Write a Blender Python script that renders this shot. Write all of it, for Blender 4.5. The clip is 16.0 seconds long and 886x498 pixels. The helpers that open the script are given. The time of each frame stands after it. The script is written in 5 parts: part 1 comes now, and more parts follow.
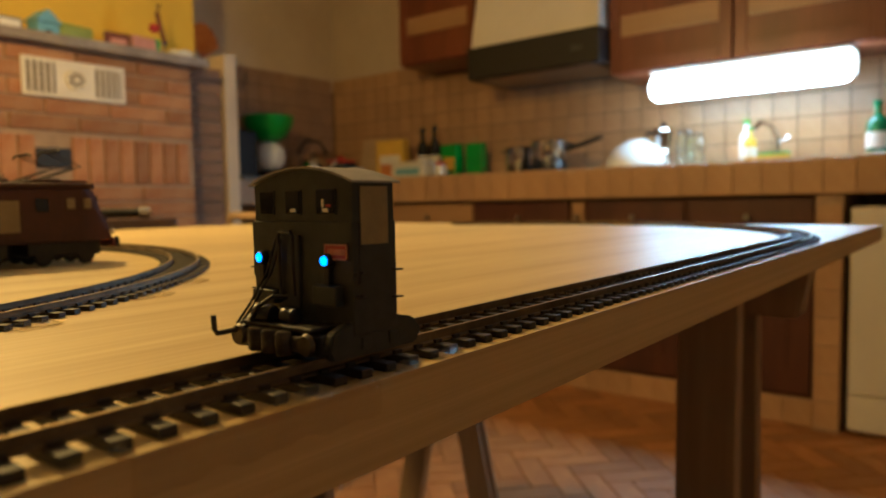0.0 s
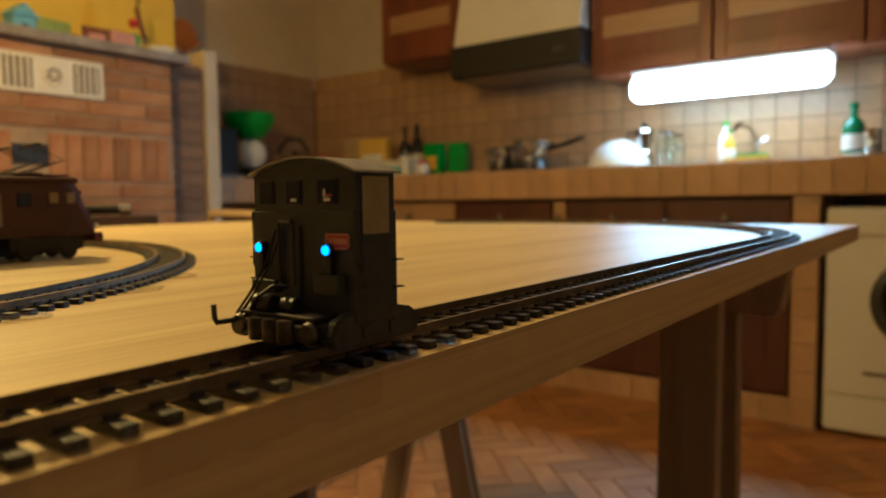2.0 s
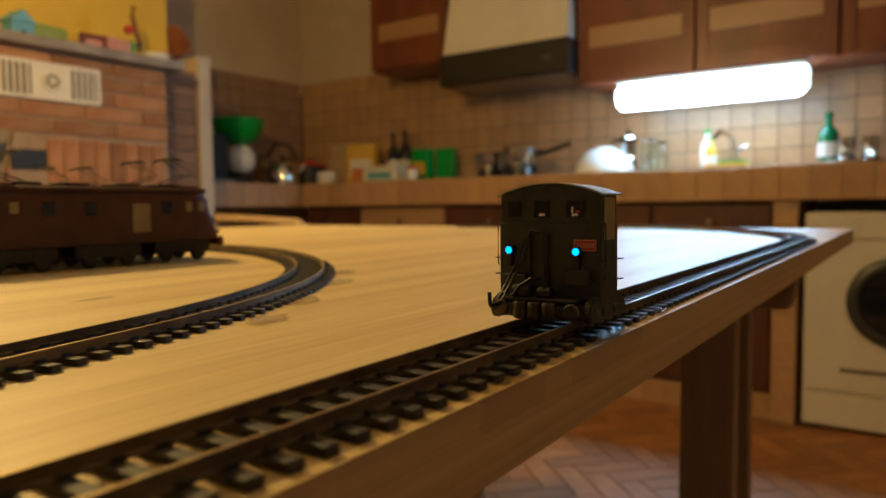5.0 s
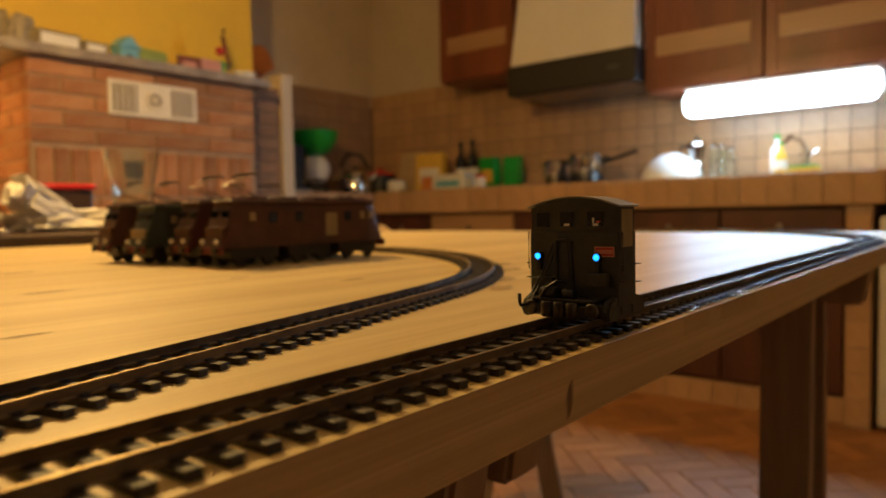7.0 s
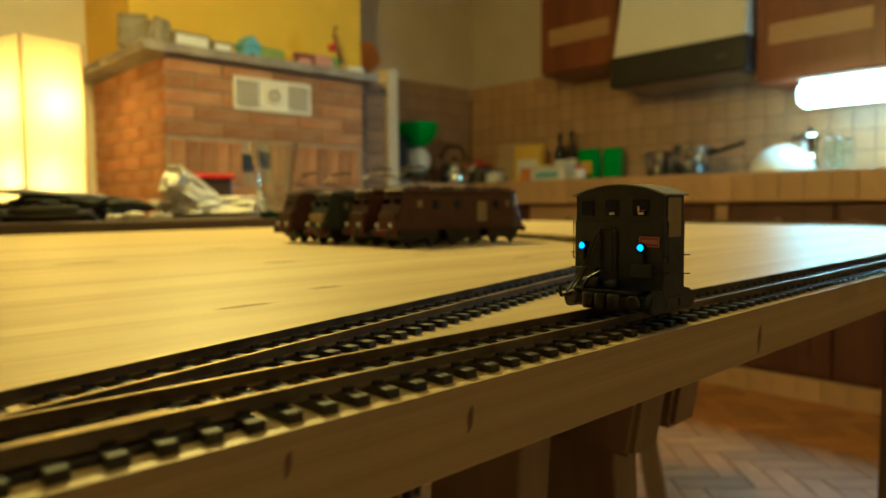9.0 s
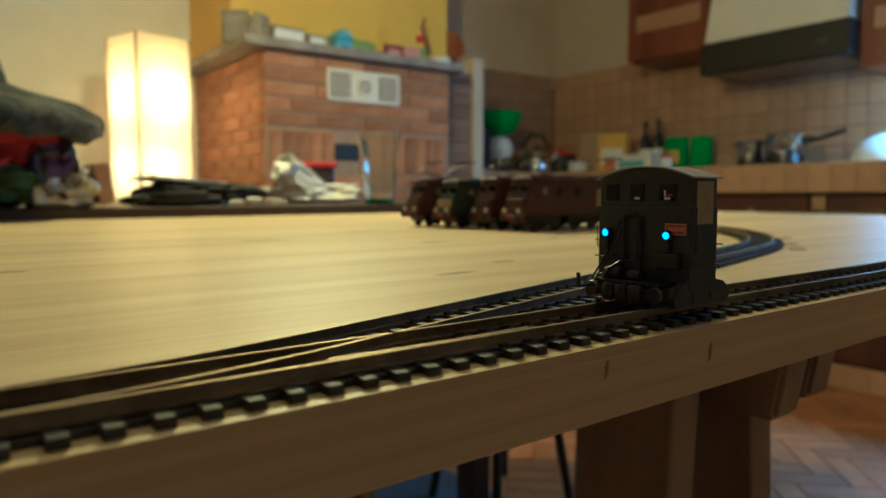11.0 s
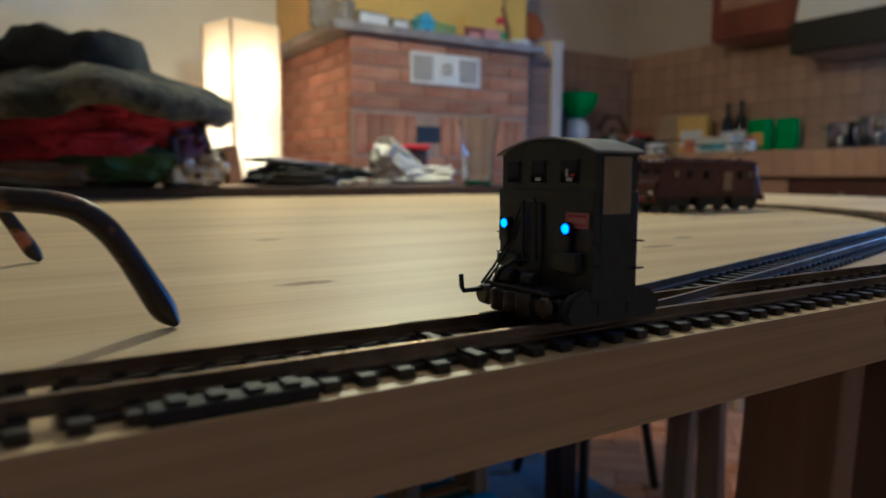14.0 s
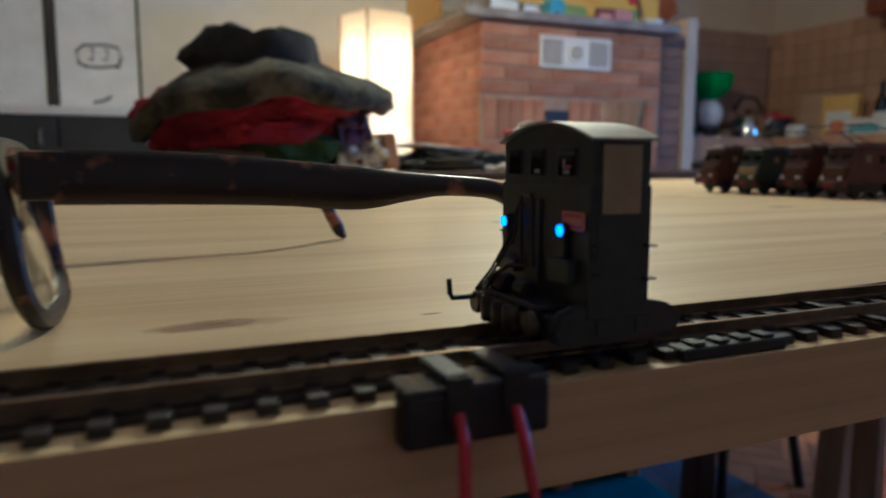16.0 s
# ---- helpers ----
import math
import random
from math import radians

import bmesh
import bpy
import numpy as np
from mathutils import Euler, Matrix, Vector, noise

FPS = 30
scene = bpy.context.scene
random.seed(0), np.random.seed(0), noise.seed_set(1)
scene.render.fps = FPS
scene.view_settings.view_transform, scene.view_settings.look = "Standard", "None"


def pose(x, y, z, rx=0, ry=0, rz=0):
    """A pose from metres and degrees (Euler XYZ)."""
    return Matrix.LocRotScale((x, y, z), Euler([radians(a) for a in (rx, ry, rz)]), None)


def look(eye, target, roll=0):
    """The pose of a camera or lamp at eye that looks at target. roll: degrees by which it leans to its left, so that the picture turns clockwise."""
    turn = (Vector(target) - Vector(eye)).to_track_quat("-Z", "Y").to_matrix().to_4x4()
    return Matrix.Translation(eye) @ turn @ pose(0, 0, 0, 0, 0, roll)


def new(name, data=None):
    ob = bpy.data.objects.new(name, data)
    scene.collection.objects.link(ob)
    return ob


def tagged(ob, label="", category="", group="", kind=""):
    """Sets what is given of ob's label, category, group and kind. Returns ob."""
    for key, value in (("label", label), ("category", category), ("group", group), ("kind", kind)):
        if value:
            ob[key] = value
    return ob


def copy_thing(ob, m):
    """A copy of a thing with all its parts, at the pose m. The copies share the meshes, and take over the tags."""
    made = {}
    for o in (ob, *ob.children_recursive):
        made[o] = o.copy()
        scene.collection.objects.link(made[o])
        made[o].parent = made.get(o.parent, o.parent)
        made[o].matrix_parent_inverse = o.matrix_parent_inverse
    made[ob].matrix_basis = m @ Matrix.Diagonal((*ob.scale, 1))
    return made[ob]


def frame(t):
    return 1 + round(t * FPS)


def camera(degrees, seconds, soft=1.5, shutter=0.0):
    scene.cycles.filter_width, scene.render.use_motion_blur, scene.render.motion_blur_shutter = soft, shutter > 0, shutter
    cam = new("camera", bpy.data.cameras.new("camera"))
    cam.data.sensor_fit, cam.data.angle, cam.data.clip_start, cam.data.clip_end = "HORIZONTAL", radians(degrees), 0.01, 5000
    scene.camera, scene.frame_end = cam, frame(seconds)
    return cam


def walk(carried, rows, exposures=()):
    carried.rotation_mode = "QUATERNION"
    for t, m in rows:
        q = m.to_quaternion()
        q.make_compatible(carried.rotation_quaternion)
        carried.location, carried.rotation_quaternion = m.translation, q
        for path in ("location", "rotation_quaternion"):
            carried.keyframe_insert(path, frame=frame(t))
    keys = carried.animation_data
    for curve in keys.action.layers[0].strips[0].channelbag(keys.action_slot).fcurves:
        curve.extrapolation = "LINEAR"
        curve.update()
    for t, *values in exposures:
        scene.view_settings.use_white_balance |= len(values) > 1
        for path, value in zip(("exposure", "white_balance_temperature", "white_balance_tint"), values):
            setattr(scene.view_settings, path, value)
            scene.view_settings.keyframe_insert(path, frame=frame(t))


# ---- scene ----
TZ = 0.845          # height of the board's top above the floor
cam = camera(65.56, 16.0, 1.5, 0.4)
cam.data.dof.use_dof = True
cam.data.dof.focus_distance = 0.20
cam.data.dof.aperture_fstop = 15.0

PATH = [
    (0, pose(-0.1500, -0.1188, TZ + 0.0376, 86.16, 1.02, -51.82)),
    (0.5, pose(-0.1522, -0.1230, TZ + 0.0394, 86.37, 1.59, -51.05)),
    (1, pose(-0.1519, -0.1220, TZ + 0.0375, 86.40, 1.19, -50.60)),
    (1.5, pose(-0.1517, -0.1199, TZ + 0.0364, 86.27, 1.01, -50.71)),
    (2, pose(-0.1535, -0.1161, TZ + 0.0357, 86.09, 0.71, -53.36)),
    (2.5, pose(-0.1603, -0.1049, TZ + 0.0360, 86.12, 0.61, -54.83)),
    (3, pose(-0.1691, -0.0880, TZ + 0.0365, 85.84, 0.73, -56.20)),
    (3.5, pose(-0.1778, -0.0840, TZ + 0.0377, 85.64, -0.44, -56.55)),
    (6, pose(-0.3319, -0.1003, TZ + 0.0397, 86.79, 1.60, -54.83)),
    (6.5, pose(-0.3629, -0.1064, TZ + 0.0396, 86.70, 1.49, -53.98)),
    (7, pose(-0.4023, -0.1123, TZ + 0.0411, 87.04, 1.11, -50.78)),
    (7.5, pose(-0.4348, -0.1193, TZ + 0.0375, 86.91, 1.21, -49.10)),
    (8, pose(-0.4590, -0.1248, TZ + 0.0392, 86.66, 0.95, -47.00)),
    (8.5, pose(-0.4787, -0.1195, TZ + 0.0394, 86.49, 0.62, -44.76)),
    (9, pose(-0.4953, -0.1236, TZ + 0.0395, 86.40, 0.50, -43.33)),
    (9.5, pose(-0.5233, -0.1317, TZ + 0.0401, 86.25, 0.40, -41.02)),
    (12, pose(-0.5938, -0.1230, TZ + 0.0360, 85.34, -0.28, -35.90)),
    (12.5, pose(-0.6124, -0.1195, TZ + 0.0356, 85.26, -0.56, -34.98)),
    (13, pose(-0.6222, -0.1158, TZ + 0.0338, 84.90, -0.34, -33.98)),
    (13.5, pose(-0.6399, -0.1196, TZ + 0.0361, 84.46, 0.37, -33.14)),
    (14, pose(-0.6600, -0.1223, TZ + 0.0369, 84.03, -0.23, -31.98)),
    (14.5, pose(-0.6818, -0.1170, TZ + 0.0378, 83.68, -0.32, -29.56)),
    (15, pose(-0.6983, -0.1148, TZ + 0.0400, 83.46, -0.31, -27.38)),
    (15.5, pose(-0.7155, -0.1152, TZ + 0.0406, 83.22, -0.15, -25.74)),
    (16, pose(-0.7373, -0.1175, TZ + 0.0384, 82.73, -0.09, -22.72)),
]
EXPOSURES = [
    (0, 0.76, 5150, 2), (3.5, 0.75, 4800, -5), (6, 0.64, 5350, 8), (7, 0.66, 5550, 10), (8, 0.80, 5250, -4), (9.7, 0.92, 4250, -40),
    (11.8, 0.63, 3250, 3), (13, 0.52, 3200, 5), (16, 0.62, 3200, 8)]
walk(cam, PATH, EXPOSURES)

# ---- light ----
world = bpy.data.worlds.new("room_night")
scene.world = world
world.use_nodes = True
world.node_tree.nodes["Background"].inputs[0].default_value = (0.02, 0.03, 0.05, 1)
world.node_tree.nodes["Background"].inputs[1].default_value = 0.05

CEIL = TZ + 1.95


def lamp(name, kind, place, power, colour, size=0.1, size_y=None, target=None):
    data = bpy.data.lights.new(name, kind)
    data.energy, data.color = power, colour
    if kind == "AREA":
        data.shape, data.size = "RECTANGLE", size
        data.size_y = size_y or size
    else:
        data.shadow_soft_size = size
    ob = new(name, data)
    ob.matrix_world = look(place, target) if target else Matrix.Translation(place)
    return ob


WARM = (1.0, 0.55, 0.13)
COOL = (0.50, 0.80, 1.0)
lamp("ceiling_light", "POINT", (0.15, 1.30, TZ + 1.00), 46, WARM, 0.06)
lamp("paper_lamp_light_upper", "POINT", (0.25, 3.02, TZ + 0.46), 5.5, WARM, 0.05)
lamp("paper_lamp_light_lower", "POINT", (0.215, 3.02, TZ + 0.16), 1.3, WARM, 0.04)
lamp("tube_light", "AREA", (2.925, 0.70, TZ + 0.545), 9, COOL, 0.78, 0.08, (0.9, 0.70, TZ - 0.35))

# ---- materials ----


def mat(name, c1, c2=None, scale=30.0, rough=0.6, metal=0.0, bump=0.0, stretch=(1, 1, 1), spread=(0.35, 0.65),
        rough2=None, emit=None, power=0.0, coat=0.0, vary=0.0, fine=6.0, island=False):
    """A procedural surface: two colours mixed by noise of two scales, with relief and roughness from it."""
    m = bpy.data.materials.new(name)
    m.use_nodes = True
    nt, b = m.node_tree, m.node_tree.nodes["Principled BSDF"]
    b.inputs["Roughness"].default_value, b.inputs["Metallic"].default_value = rough, metal
    b.inputs["Coat Weight"].default_value = coat
    b.inputs["Base Color"].default_value = (*c1, 1)
    if emit:
        b.inputs["Emission Color"].default_value, b.inputs["Emission Strength"].default_value = (*emit, 1), power
    if c2 is None:
        return m
    tc, mp, n1, n2 = (nt.nodes.new("ShaderNode" + k) for k in ("TexCoord", "Mapping", "TexNoise", "TexNoise"))
    mp.inputs["Scale"].default_value = stretch
    nt.links.new(tc.outputs["Object"], mp.inputs["Vector"])
    for n, s in ((n1, scale), (n2, scale * fine)):
        n.inputs["Scale"].default_value, n.inputs["Detail"].default_value = s, 5
        nt.links.new(mp.outputs[0], n.inputs["Vector"])
    add = nt.nodes.new("ShaderNodeMath")
    add.operation = "MULTIPLY_ADD"
    add.inputs[1].default_value = 0.35
    nt.links.new(n2.outputs[0], add.inputs[0]), nt.links.new(n1.outputs[0], add.inputs[2])
    ramp = nt.nodes.new("ShaderNodeMapRange")
    ramp.inputs["From Min"].default_value, ramp.inputs["From Max"].default_value = spread[0] + 0.17, spread[1] + 0.17
    nt.links.new(add.outputs[0], ramp.inputs["Value"])
    mix = nt.nodes.new("ShaderNodeMix")
    mix.data_type = "RGBA"
    mix.inputs["A"].default_value, mix.inputs["B"].default_value = (*c1, 1), (*c2, 1)
    nt.links.new(ramp.outputs[0], mix.inputs["Factor"])
    out = mix.outputs["Result"]
    if vary:
        info = nt.nodes.new("ShaderNodeNewGeometry" if island else "ShaderNodeObjectInfo")
        hue, mr = nt.nodes.new("ShaderNodeHueSaturation"), nt.nodes.new("ShaderNodeMapRange")
        mr.inputs["To Min"].default_value, mr.inputs["To Max"].default_value = 1 - vary, 1 + vary
        nt.links.new(info.outputs["Random Per Island" if island else "Random"], mr.inputs["Value"])
        nt.links.new(mr.outputs[0], hue.inputs["Value"]), nt.links.new(out, hue.inputs["Color"])
        out = hue.outputs[0]
    nt.links.new(out, b.inputs["Base Color"])
    if rough2 is not None:
        r = nt.nodes.new("ShaderNodeMapRange")
        r.inputs["To Min"].default_value, r.inputs["To Max"].default_value = rough, rough2
        nt.links.new(n1.outputs[0], r.inputs["Value"]), nt.links.new(r.outputs[0], b.inputs["Roughness"])
    if bump:
        bp = nt.nodes.new("ShaderNodeBump")
        bp.inputs["Strength"].default_value, bp.inputs["Distance"].default_value = bump, 0.002
        nt.links.new(n2.outputs[0], bp.inputs["Height"]), nt.links.new(bp.outputs[0], b.inputs["Normal"])
    return m


def glass(name, tint=(1, 1, 1), rough=0.02):
    m = bpy.data.materials.new(name)
    m.use_nodes = True
    b = m.node_tree.nodes["Principled BSDF"]
    b.inputs["Base Color"].default_value, b.inputs["Roughness"].default_value = (*tint, 1), rough
    b.inputs["Transmission Weight"].default_value, b.inputs["IOR"].default_value = 1.0, 1.45
    return m


PINE = mat("pine_board", (0.71, 0.56, 0.24), (0.56, 0.40, 0.14), 34, 0.40, stretch=(0.05, 1, 6.0), bump=0.10, rough2=0.52, vary=0.06, fine=9)
PINE_EDGE = mat("pine_board_edge", (0.66, 0.46, 0.19), (0.47, 0.31, 0.115), 20, 0.50, stretch=(0.05, 1, 12.0), spread=(0.25, 0.75), bump=0.12, rough2=0.6, fine=5)
TRESTLE = mat("raw_timber", (0.45, 0.31, 0.17), (0.32, 0.20, 0.10), 14, 0.75, stretch=(1, 1, 0.08), bump=0.3)
RAIL = mat("nickel_rail", (0.50, 0.40, 0.22), (0.28, 0.20, 0.10), 60, 0.28, 0.85, rough2=0.5)
SLEEPER = mat("black_brown_plastic", (0.020, 0.014, 0.010), (0.032, 0.022, 0.015), 200, 0.58, bump=0.1)
LOCO = mat("dark_green_grey_paint", (0.034, 0.038, 0.030), (0.024, 0.027, 0.021), 300, 0.42, rough2=0.58, bump=0.05)
LOCO_ROOF = mat("grey_roof_paint", (0.36, 0.33, 0.27), (0.28, 0.26, 0.21), 250, 0.5, bump=0.05)
LOCO_DOOR = mat("olive_side_panel", (0.36, 0.28, 0.12), (0.30, 0.23, 0.10), 250, 0.55)
BLACK = mat("black_metal", (0.012, 0.012, 0.013), (0.022, 0.020, 0.018), 300, 0.42, 0.2)
STEEL = mat("worn_steel", (0.34, 0.30, 0.24), (0.20, 0.17, 0.13), 400, 0.35, 0.9)
DARKSTEEL = mat("dark_worn_steel", (0.10, 0.085, 0.065), (0.05, 0.042, 0.034), 400, 0.4, 0.8)
PANE = mat("dark_window_glass", (0.008, 0.008, 0.009), None, rough=0.06)
SILVER = mat("bright_window_fitting", (0.75, 0.74, 0.72), None, rough=0.25, metal=0.7)
PLATE = mat("red_number_plate", (0.50, 0.045, 0.02), (0.42, 0.035, 0.018), 300, 0.4)
PLATE_TEXT = mat("plate_lettering", (0.62, 0.26, 0.14), None, rough=0.4)
HEADLIGHT = mat("blue_white_headlamp", (0.1, 0.4, 0.7), None, rough=0.1, emit=(0.035, 0.27, 1.0), power=2.0)
PLASTER = mat("cream_plaster", (0.60, 0.50, 0.36), (0.54, 0.44, 0.32), 3, 0.9, bump=0.1)
YELLOW = mat("yellow_wall_paint", (0.80, 0.52, 0.03), (0.74, 0.47, 0.03), 3, 0.85, bump=0.08)
CEILING = mat("white_ceiling_paint", (0.75, 0.72, 0.66), (0.70, 0.67, 0.61), 2, 0.9)
GROUT = mat("pale_mortar", (0.42, 0.29, 0.18), (0.34, 0.23, 0.14), 20, 0.9, bump=0.3)
WALL_GROUT = mat("brown_tile_joint", (0.16, 0.10, 0.06), (0.11, 0.07, 0.04), 30, 0.9)
BRICK = mat("orange_brick", (0.32, 0.125, 0.045), (0.42, 0.215, 0.095), 9, 0.85, bump=0.3, vary=0.25)
# darker copy of the brick: the recessed pier's shade is put into its colour
BRICK_SHADED = mat("shaded_brown_brick", (0.17, 0.095, 0.06), (0.24, 0.14, 0.085), 9, 0.85, bump=0.3, vary=0.2)
FLOOR_JOINT = mat("floor_joint", (0.27, 0.14, 0.055), (0.20, 0.10, 0.04), 20, 0.9, bump=0.2)
# darker, browner rail metal for the faces below the head top
RAIL_SIDE = mat("dark_rail_side", (0.22, 0.155, 0.08), (0.11, 0.075, 0.04), 60, 0.40, 0.6, rough2=0.58)
TILE = mat("beige_wall_tile", (0.50, 0.31, 0.15), (0.44, 0.26, 0.12), 9, 0.30, rough2=0.45, vary=0.10)
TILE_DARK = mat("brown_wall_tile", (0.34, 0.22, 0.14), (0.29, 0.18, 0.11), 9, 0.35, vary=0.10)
TERRA = mat("terracotta_floor_brick", (0.30, 0.115, 0.022), (0.40, 0.18, 0.042), 10, 0.45, rough2=0.65, vary=0.22, bump=0.1)
WALNUT = mat("dark_walnut", (0.20, 0.055, 0.018), (0.13, 0.035, 0.012), 7, 0.38, stretch=(1, 1, 0.15), bump=0.05)
LIGHTWOOD = mat("light_wood_panel", (0.42, 0.25, 0.11), (0.34, 0.19, 0.08), 7, 0.45, stretch=(1, 0.15, 1))
WHITE = mat("white_enamel", (0.72, 0.68, 0.60), (0.68, 0.64, 0.56), 4, 0.3)
DARKTABLE = mat("dark_brown_table", (0.055, 0.028, 0.015), (0.04, 0.02, 0.011), 8, 0.4, stretch=(0.1, 1, 1))
STONE = mat("grey_mantel_stone", (0.34, 0.29, 0.24), (0.22, 0.18, 0.15), 14, 0.6, bump=0.2)

TERRA_REST = mat("terracotta_floor_rest", (0.30, 0.115, 0.022), (0.40, 0.18, 0.042), 10, 0.45, rough2=0.65, vary=0.22, bump=0.1, island=True)
TUBE = mat("tube_diffuser", (0.9, 0.9, 0.9), None, rough=0.4, emit=(0.72, 0.87, 1.0), power=12)
WM_DARK = mat("dark_grey_plastic", (0.035, 0.035, 0.035), (0.05, 0.048, 0.045), 40, 0.35)
CREAM = mat("cream_metal", (0.80, 0.73, 0.58), (0.74, 0.67, 0.52), 20, 0.5)
# dark tone painted for the shade in the vent's gaps
VENT_SHADE = mat("shaded_vent_metal", (0.13, 0.09, 0.045), (0.20, 0.145, 0.08), 60, 0.55)
LOCO_BROWN = mat("chestnut_brown_paint", (0.072, 0.018, 0.010), (0.050, 0.013, 0.008), 60, 0.42, rough2=0.55)
LOCO_RED = mat("buffer_beam_red", (0.15, 0.015, 0.012), (0.10, 0.012, 0.010), 60, 0.5)
LOCO_GREEN = mat("dark_livery_green", (0.03, 0.045, 0.035), (0.02, 0.03, 0.025), 60, 0.45)
LIVERY_LIT_PANE = mat("isabella_livery_lit_pane", (0.30, 0.23, 0.13), (0.26, 0.20, 0.11), 60, 0.5)
HAT_BLACK = mat("black_felt", (0.012, 0.013, 0.012), (0.024, 0.024, 0.022), 40, 0.95, bump=0.6)
HAT_OLIVE = mat("olive_felt", (0.105, 0.090, 0.055), (0.014, 0.014, 0.011), 13, 0.95, bump=0.9, spread=(0.36, 0.60))
CLOTH_RED = mat("red_cloth", (0.42, 0.012, 0.012), (0.22, 0.006, 0.008), 12, 0.9, bump=0.5)
CLOTH_GREEN = mat("green_cloth", (0.06, 0.11, 0.022), (0.035, 0.065, 0.015), 14, 0.9, bump=0.5)
CLOTH_BLUE = mat("blue_purple_cloth", (0.06, 0.085, 0.16), (0.085, 0.022, 0.07), 22, 0.9, bump=0.5)
CLOTH_OCHRE = mat("ochre_cloth", (0.30, 0.20, 0.085), (0.22, 0.14, 0.06), 14, 0.9, bump=0.4)
CLOTH_DARK = mat("dark_grey_cloth", (0.020, 0.022, 0.020), (0.045, 0.045, 0.042), 18, 0.9, bump=0.4)
PAPER = mat("white_paper", (0.82, 0.79, 0.72), (0.74, 0.70, 0.62), 8, 0.85, bump=0.05)
FOIL = mat("crumpled_foil_wrap", (0.80, 0.77, 0.70), (0.30, 0.27, 0.23), 45, 0.35, 0.35, bump=0.5)
RED_PLASTIC = mat("red_plastic", (0.55, 0.02, 0.015), (0.45, 0.016, 0.012), 30, 0.35)
GREEN_PLASTIC = mat("green_plastic", (0.02, 0.36, 0.03), (0.016, 0.30, 0.025), 20, 0.35)
YELLOW_CARD = mat("yellow_card_box", (0.75, 0.48, 0.03), (0.68, 0.42, 0.03), 20, 0.6)
CHROME = mat("polished_steel", (0.62, 0.60, 0.57), None, rough=0.12, metal=1.0)
BOTTLE = mat("dark_bottle_glass", (0.008, 0.007, 0.005), None, rough=0.08)
GREEN_GLASS = mat("green_bottle", (0.012, 0.16, 0.06), None, rough=0.12, coat=0.5)
CERAMIC = mat("white_ceramic", (0.78, 0.75, 0.68), None, rough=0.25)
TORTOISE = mat("tortoiseshell", (0.014, 0.006, 0.003), (0.36, 0.13, 0.018), 95, 0.36, spread=(0.58, 0.76), fine=2)
LENS = glass("spectacle_lens", (0.98, 0.98, 0.96), 0.0)
CLEAR = glass("drinking_glass", (0.92, 0.97, 0.95), 0.02)
WIRE = mat("red_wire", (0.50, 0.012, 0.02), (0.40, 0.01, 0.016), 200, 0.4)
TEAL = mat("teal_plastic", (0.01, 0.20, 0.24), (0.008, 0.14, 0.18), 12, 0.6)
CHAIRWOOD = mat("pale_beech", (0.55, 0.40, 0.22), (0.48, 0.33, 0.17), 10, 0.5, stretch=(1, 0.15, 1))
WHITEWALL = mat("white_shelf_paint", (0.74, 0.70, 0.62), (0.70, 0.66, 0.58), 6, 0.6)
SIDEBOARD = mat("charcoal_sideboard", (0.020, 0.019, 0.018), (0.030, 0.028, 0.026), 9, 0.6)
PINK = mat("pink_card", (0.62, 0.30, 0.22), (0.55, 0.24, 0.18), 30, 0.7)
LIME = mat("lime_green_paint", (0.30, 0.36, 0.06), (0.25, 0.30, 0.05), 30, 0.6)
SKYBLUE = mat("sky_blue_paint", (0.20, 0.45, 0.58), (0.16, 0.38, 0.50), 30, 0.6)
ORANGE = mat("orange_paint", (0.55, 0.19, 0.03), (0.45, 0.15, 0.025), 30, 0.7)
BULB = mat("glowing_bulb", (1, 0.9, 0.7), None, emit=(1.0, 0.66, 0.30), power=40)
RUG = mat("blue_grey_rug", (0.10, 0.13, 0.17), (0.07, 0.09, 0.12), 60, 0.95, bump=0.6)
CLIP_BLACK = mat("matt_black_plastic", (0.008, 0.008, 0.008), (0.014, 0.013, 0.012), 300, 0.55, bump=0.1)
# walnut at half brightness: shade under the worktop is put into the colour
WALNUT_SHADED = mat("shaded_walnut", (0.10, 0.032, 0.013), (0.065, 0.020, 0.009), 7, 0.45, stretch=(1, 1, 0.15), bump=0.05)
CLIP_TOP = mat("glossy_grey_plastic", (0.10, 0.10, 0.10), (0.06, 0.06, 0.06), 300, 0.18)
GOLD = mat("gilt_silver_frame", (0.34, 0.28, 0.18), (0.20, 0.16, 0.10), 60, 0.5, 0.25)


def clear_film(name, gloss, rough):
    """A clear film: light passes, with a share of sharp reflection."""
    m = bpy.data.materials.new(name)
    m.use_nodes = True
    nt = m.node_tree
    tr, gl, mix, ns, bp = (nt.nodes.new("ShaderNode" + k) for k in ("BsdfTransparent", "BsdfGlossy", "MixShader", "TexNoise", "Bump"))
    gl.inputs["Roughness"].default_value, mix.inputs[0].default_value = rough, gloss
    tr.inputs[0].default_value = (0.97, 0.95, 0.90, 1)
    ns.inputs["Scale"].default_value, bp.inputs["Distance"].default_value = 400, 0.001
    nt.links.new(ns.outputs[0], bp.inputs["Height"]), nt.links.new(bp.outputs[0], gl.inputs["Normal"])
    nt.links.new(tr.outputs[0], mix.inputs[1]), nt.links.new(gl.outputs[0], mix.inputs[2])
    nt.links.new(mix.outputs[0], nt.nodes["Material Output"].inputs["Surface"])
    return m


